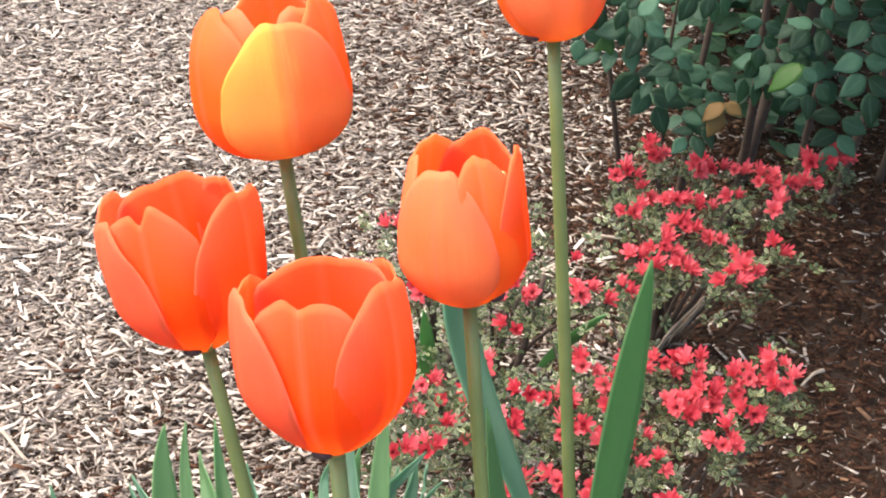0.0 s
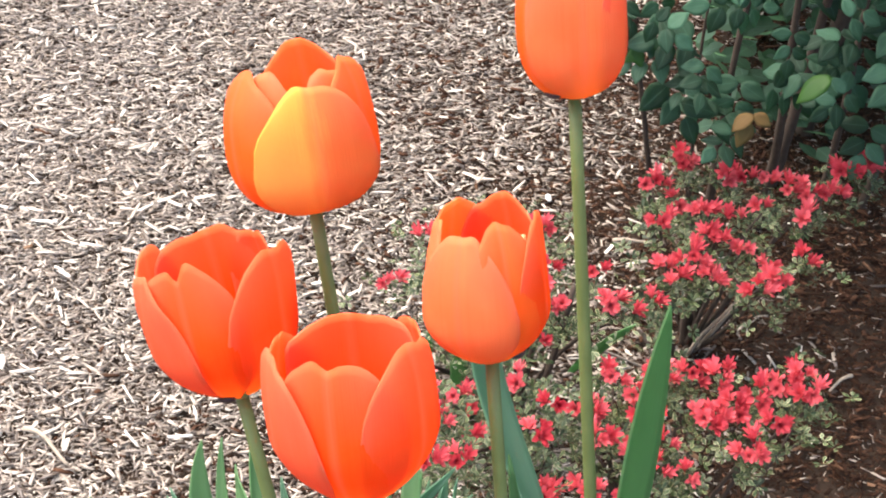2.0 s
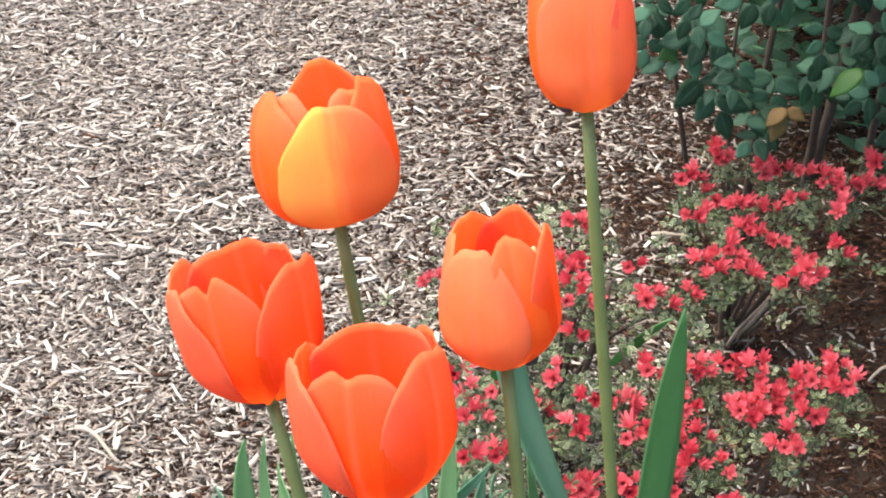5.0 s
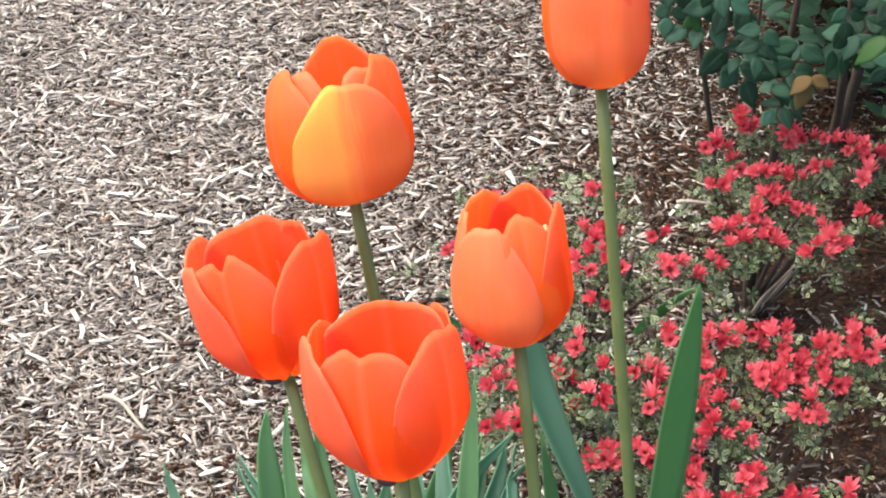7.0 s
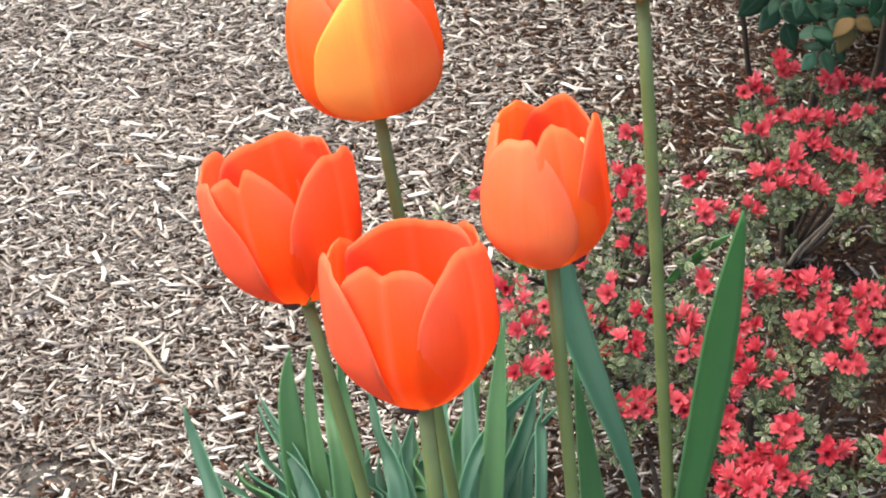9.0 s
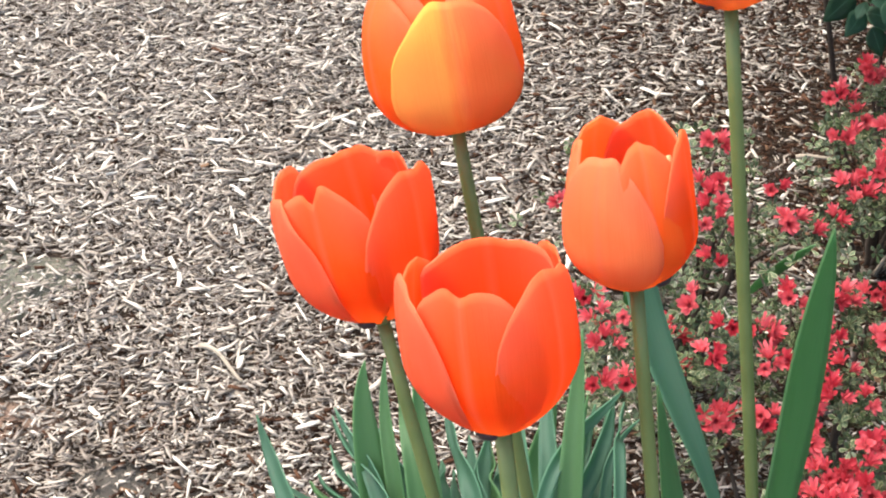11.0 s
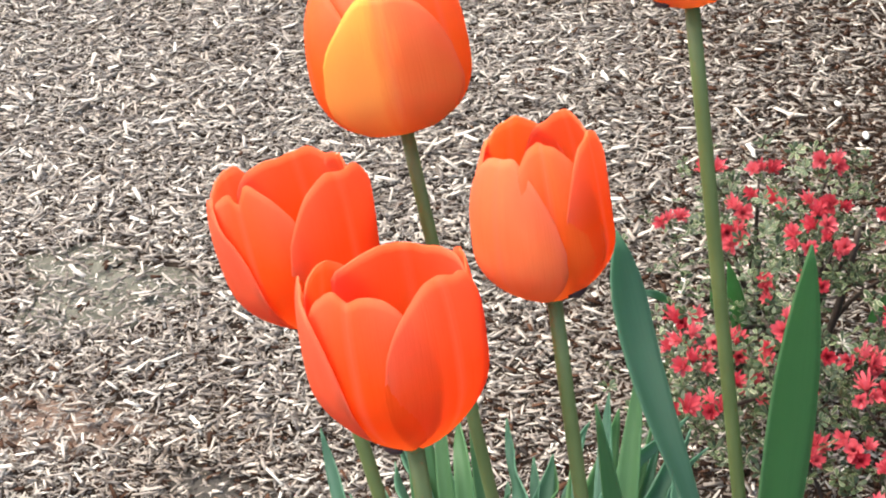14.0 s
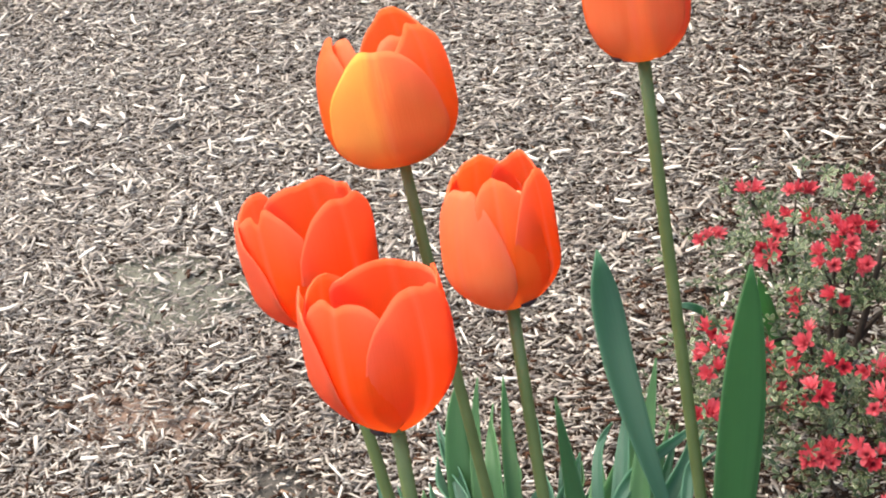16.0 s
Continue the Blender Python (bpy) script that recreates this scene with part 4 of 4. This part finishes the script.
def leaf_spray(root, p, rng, n, meshes, scale=(0.75, 1.2), reach=0.013):
    """Compound leaves: leaflets set in pairs along an unseen stalk, with one at its end."""
    while n > 0:
        q = p + Vector((rng.gauss(0, reach), rng.gauss(0, reach), rng.gauss(0, reach * 0.8)))
        stalk = Matrix.Translation(q) @ pose(0, 0, 0, 30 + rng.uniform(-24, 24), rng.uniform(-26, 26), 0) @ pose(0, 0, 0, 0, rng.uniform(-5, 25), rng.uniform(-200, 60))
        size = rng.uniform(*scale)
        for along, turn in ((0.028, 0), (0.018, 62), (0.016, -58), (0.004, 75), (0.003, -80))[:min(n, 5)]:
            m = stalk @ Matrix.Scale(size, 4) @ pose(along, 0.001 if turn > 0 else -0.001, rng.uniform(-0.0015, 0.0015), rng.uniform(-14, 14), rng.uniform(-12, 14), turn + rng.uniform(-12, 12)) @ Matrix.Scale(rng.uniform(0.78, 1.05), 4)
            part("leaf", rng.choice(meshes), root, m=m)
        n -= 5


def leaf_cloud(rng, foot, n, box=(-0.1, 1.5, 0.5, 1.95, 0.6, 1.35), size=1.0):
    """Many joined leaves in a box; those above 0.6 m form an unseen arching crown, added for its shade."""
    verts, faces, uvs = [], [], []
    outline = ((0, 0), (0.3, 0.8), (0.6, 1), (0.85, 0.6), (1, 0), (0.85, -0.6), (0.6, -1), (0.3, -0.8))
    while len(faces) < n * 8:
        p = Vector((rng.uniform(box[0], box[1]), rng.uniform(box[2], box[3]), rng.uniform(box[4], box[5])))
        if noise.noise(p * 6) < -0.12:
            continue
        if p.z > 0.6:
            reach = 0.24 - 0.62 * max(0.0, p.z - 0.62)
            q = Vector(((p.x - 0.68) / 0.78, (p.y - 1.28) / 0.76, (p.z - 0.93) / 0.44))
            if q.length > 1 + 0.25 * noise.noise(p * 5) or p.x < reach or p.x < 0.5 - 0.9 * (p.y - 0.98) or p.z < 0.6 + 0.7 * max(0.0, 1.15 - p.y):
                continue
        elif p.x < 0.3 + 0.12 * (p.y - 1.24) + 0.25 * max(0.0, 0.14 - p.z):
            continue
        m = Matrix.Translation(p - foot) @ pose(0, 0, 0, rng.uniform(-35, 50), rng.uniform(-35, 35), rng.uniform(0, 360))
        L, W = size * rng.uniform(0.04, 0.065), size * rng.uniform(0.016, 0.024)
        b = len(verts)
        verts.append(m @ Vector((L * 0.5, 0, -0.003)))
        uvs.append((0.5, 0.5))
        for u, w in outline:
            verts.append(m @ Vector((L * u, W * w, -0.006 * u * u)))
            uvs.append((0.5 + 0.5 * w, u))
        for i in range(8):
            faces.append((b, b + 1 + i, b + 1 + (i + 1) % 8))
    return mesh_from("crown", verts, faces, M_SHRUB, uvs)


def shrub():
    rng = random.Random(21)
    foot = Vector((0.33, 1.22, 0))
    root = thing("green_shrub", "leafy blue-green shrub with thin brown stems behind the azaleas", "shrub", m=Matrix.Translation(foot))
    stems = [((0.325, 1.235, -0.01), (0.318, 1.2, 0.1), (0.3, 1.2, 0.19), (0.308, 1.2, 0.36), 0.0052), ((0.275, 1.225, -0.01), (0.25, 1.2, 0.14), (0.226, 1.2, 0.2), (0.203, 1.19, 0.32), 0.0036),
             ((0.385, 1.26, -0.01), (0.376, 1.22, 0.13), (0.362, 1.21, 0.21), (0.34, 1.2, 0.4), 0.0055), ((0.43, 1.25, -0.01), (0.436, 1.22, 0.12), (0.412, 1.2, 0.21), (0.404, 1.2, 0.42), 0.0046),
             ((0.312, 1.24, -0.01), (0.292, 1.2, 0.13), (0.272, 1.2, 0.2), (0.268, 1.18, 0.33), 0.0026), ((0.41, 1.33, -0.01), (0.41, 1.3, 0.15), (0.4, 1.28, 0.3), (0.39, 1.25, 0.5), 0.0065),
             ((0.5, 1.3, -0.01), (0.5, 1.28, 0.1), (0.49, 1.24, 0.3), (0.5, 1.2, 0.5), 0.005), ((0.46, 1.42, -0.01), (0.465, 1.41, 0.2), (0.47, 1.4, 0.45), (0.47, 1.4, 0.7), 0.011), ((0.56, 1.34, -0.01), (0.56, 1.33, 0.2), (0.57, 1.3, 0.4), (0.58, 1.3, 0.55), 0.005)]
    for *curve, r in stems:
        part("stem", tube("stem", bezier(*(Vector(q) - foot for q in curve), 18), r, r * 0.45, M_BARK, 8, 0.16, rng), root, "thin brown woody stem")
    near = [(0.26, 0.246, 5, 1.1), (0.245, 0.234, 5, 1.05), (0.275, 0.24, 5, 1.0), (0.22, 0.308, 15, 0.85), (0.259, 0.317, 10, 1.0), (0.249, 0.293, 5, 0.8), (0.362, 0.262, 5, 1.0), (0.386, 0.275, 10, 0.9), (0.321, 0.262, 5, 1.1),
            (0.364, 0.246, 5, 0.95), (0.302, 0.238, 5, 0.9), (0.41, 0.232, 5, 1.0), (0.376, 0.322, 10, 0.9), (0.291, 0.336, 10, 0.9), (0.221, 0.331, 10, 0.8), (0.19, 0.325, 10, 0.75), (0.345, 0.33, 5, 0.9), (0.41, 0.3, 10, 1.0), (0.335, 0.25, 5, 0.9)]
    for x, z, n, size in near:
        leaf_spray(root, Vector((x, 1.14 + rng.uniform(-0.02, 0.02), z)) - foot, rng, n, SHRUB_LEAVES, (size * 0.9, size * 1.15))
    for base, tip, roll, mesh, size in (((0.362, 1.1, 0.305), (0.325, 1.09, 0.28), 25, SHRUB_FRESH, 1.35), ((0.2, 1.13, 0.305), (0.212, 1.11, 0.285), 10, SHRUB_FRESH, 0.8), ((0.208, 1.13, 0.3), (0.19, 1.12, 0.29), 0, SHRUB_FRESH, 0.7),
                                        ((0.305, 1.1, 0.262), (0.285, 1.09, 0.252), 30, SHRUB_DEAD, 0.9), ((0.303, 1.1, 0.256), (0.295, 1.08, 0.235), -15, SHRUB_DEAD, 1.0), ((0.306, 1.1, 0.262), (0.325, 1.09, 0.255), 10, SHRUB_DEAD, 0.7)):
        d = (Vector(tip) - Vector(base)).normalized()
        side = Vector((0, -0.6, 0.8)).cross(d).normalized()
        up = d.cross(side)
        turn = Matrix((d, side, up)).transposed().to_4x4()
        part("leaf", mesh, root, m=Matrix.Translation(Vector(base) - foot) @ turn @ pose(0, 0, 0, roll, 0, 0) @ Matrix.Scale(size, 4))
    for _ in range(80):
        p = Vector((rng.uniform(0.28, 0.95), rng.uniform(1.17, 1.6), rng.uniform(0.12, 0.95)))
        if p.x < 0.3 + 0.25 * (p.y - 1.17) and p.z < 0.34 or p.z < 0.24:
            continue
        leaf_spray(root, p - foot, rng, 5, SHRUB_LEAVES, (0.75, 1.25))
    # Leaf mass above the view, added to shade the azaleas and right-hand ground.
    part("crown", leaf_cloud(rng, foot, 10500), root, "unseen dense dark green crown of oval leaves, added to shade the right side")
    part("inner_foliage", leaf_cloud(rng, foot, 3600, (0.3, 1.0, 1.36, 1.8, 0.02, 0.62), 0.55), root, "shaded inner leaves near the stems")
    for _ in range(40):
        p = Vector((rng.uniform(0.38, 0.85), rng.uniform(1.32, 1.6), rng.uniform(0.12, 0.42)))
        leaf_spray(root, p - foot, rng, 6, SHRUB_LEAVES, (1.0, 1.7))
    for _ in range(12):
        p = Vector((rng.uniform(0.18, 0.6), rng.uniform(1.08, 1.3), rng.uniform(0.36, 0.55)))
        leaf_spray(root, p - foot, rng, 4, SHRUB_LEAVES)
    return root


shrub()

# ---- sticks ----


def stick(name, a, b, r, label, mat=M_STICK, sag=0.004):
    rng = random.Random(int(a[0] * 1e4))
    a, b = Vector(a), Vector(b)
    c = (a + b) / 2
    pts = bezier(Vector((0, 0, 0)), (b - a) * 0.33 + Vector((rng.uniform(-sag, sag), rng.uniform(-sag, sag), sag)), (b - a) * 0.66 + Vector((rng.uniform(-sag, sag), 0, 0)), b - a, 10)
    ob = new(name, tube(name, pts, r, r * 0.6, mat, 7, 0.15, rng))
    ob.matrix_basis = Matrix.Translation(a)
    return tagged(ob, label, "stick", "fallen sticks")


stick("dry_stick", (0.297, 1.068, 0.012), (0.319, 1.044, 0.100), 0.0024, "bare dry grey stick leaning among the azaleas", M_STICK)
stick("dry_stick", (0.291, 1.064, 0.010), (0.311, 1.038, 0.100), 0.002, "thin grey stick leaning beside another stick", M_STICK)
stick("dry_stick", (0.291, 1.081, 0.008), (0.275, 1.057, 0.100), 0.006, "short dark weathered stump of a branch", M_BARK)
stick("dry_stick", (0.167, 0.982, 0.100), (0.243, 0.991, 0.060), 0.0016, "thin pale stick caught in the azaleas", M_STICK)
stick("dry_stick", (0.224, 1.002, 0.100), (0.255, 1.024, 0.030), 0.0015, "thin pale stem leaning in the azaleas", M_STICK)
stick("dry_stick", (0.231, 1.212, 0.014), (0.271, 1.211, 0.014), 0.0022, "short pale stick lying on the mulch", M_STICK)
stick("dry_stick", (0.440, 1.044, 0.012), (0.416, 1.025, 0.010), 0.0018, "thin dry twig lying on the bark", M_STICK)
stick("dry_stick", (0.312, 0.854, 0.100), (0.362, 0.907, 0.080), 0.0014, "thin dark twig reaching out of the azaleas", M_BARK)
stick("dry_stick", (-0.293, 0.932, 0.013), (-0.250, 0.895, 0.013), 0.0024, "curved pale strip of wood on the mulch", M_STICK, sag=0.01)
stick("dry_stick", (0.180, 0.941, 0.100), (0.162, 0.931, 0.150), 0.0013, "thin dry stem standing in the azaleas", M_STICK)


def pebble(x, y, sx, sy, sz, turn):
    ob = new("pebble", blob_mesh("pebble", 0.004, M_PEBBLE, sx, sy, sz, int(x * 1e3)))
    ob.matrix_basis = pose(x, y, 0.0105, 0, 0, turn)
    return tagged(ob, "small smooth off-white pebble lying on the mulch", "pebble", "pebbles on the mulch")


pebble(0.171, 1.276, 0.8, 1.5, 0.5, 10)
pebble(0.144, 1.321, 0.7, 1.1, 0.5, 40)
pebble(-0.12, 1.17, 0.7, 1.0, 0.5, 70)


def back_leaf(p0, p1, p2, p3, width, label, mat=M_LEAF, **kw):
    foot = Vector(p0)
    root = thing("bulb_leaf", label, "leaf", "leaves of other bulbs", Matrix.Translation(foot))
    part("blade", blade_mesh("blade", *(Vector(p) - foot for p in (p0, p1, p2, p3)), width, mat, **kw), root)
    return root


back_leaf((0.037, 0.994, 0.000), (0.027, 0.972, 0.060), (0.016, 0.961, 0.110), (-0.019, 0.965, 0.090), 0.009, "pale curled strap leaf bent over above the mulch", mat=M_LEAF_PALE, facing=(-0.6, -0.5, 0.6))
back_leaf((0.075, 0.985, 0.000), (0.072, 0.964, 0.070), (0.068, 0.937, 0.130), (0.060, 0.929, 0.170), 0.014, "dark green upright bulb leaf among the azaleas")
back_leaf((0.047, 1.041, 0.000), (0.047, 1.032, 0.030), (0.048, 1.014, 0.070), (0.049, 1.010, 0.090), 0.008, "small dark green leaf tip behind the tulips")
back_leaf((0.177, 1.023, 0.020), (0.177, 0.967, 0.100), (0.181, 0.915, 0.170), (0.200, 0.914, 0.190), 0.011, "dark green strap leaf lying across the azaleas")

# ---- single chips lying on top ----
CHIP_MESHES = []
for q in range(14):
    one = np.zeros(1)
    CHIP_MESHES.append(chips("wood_chip", one, one, one + rs.uniform(0.009, 0.021), one + rs.uniform(0.0022, 0.0042), one + 0.0011, M_CHIP_PALE, lift=0.0, bend=0.07 if q % 3 == 0 else 0.0))
chip_rng = random.Random(77)
placed = 0
while placed < 280:
    x, y = chip_rng.uniform(-0.75, 0.26), chip_rng.uniform(0.76, 1.35)
    if x > -0.1 and y < 0.95:
        continue
    part("wood_chip", CHIP_MESHES[placed % 14], ground, m=pose(x, y, 0.0115, chip_rng.uniform(-8, 8), chip_rng.uniform(-6, 6), chip_rng.uniform(0, 360)))
    placed += 1
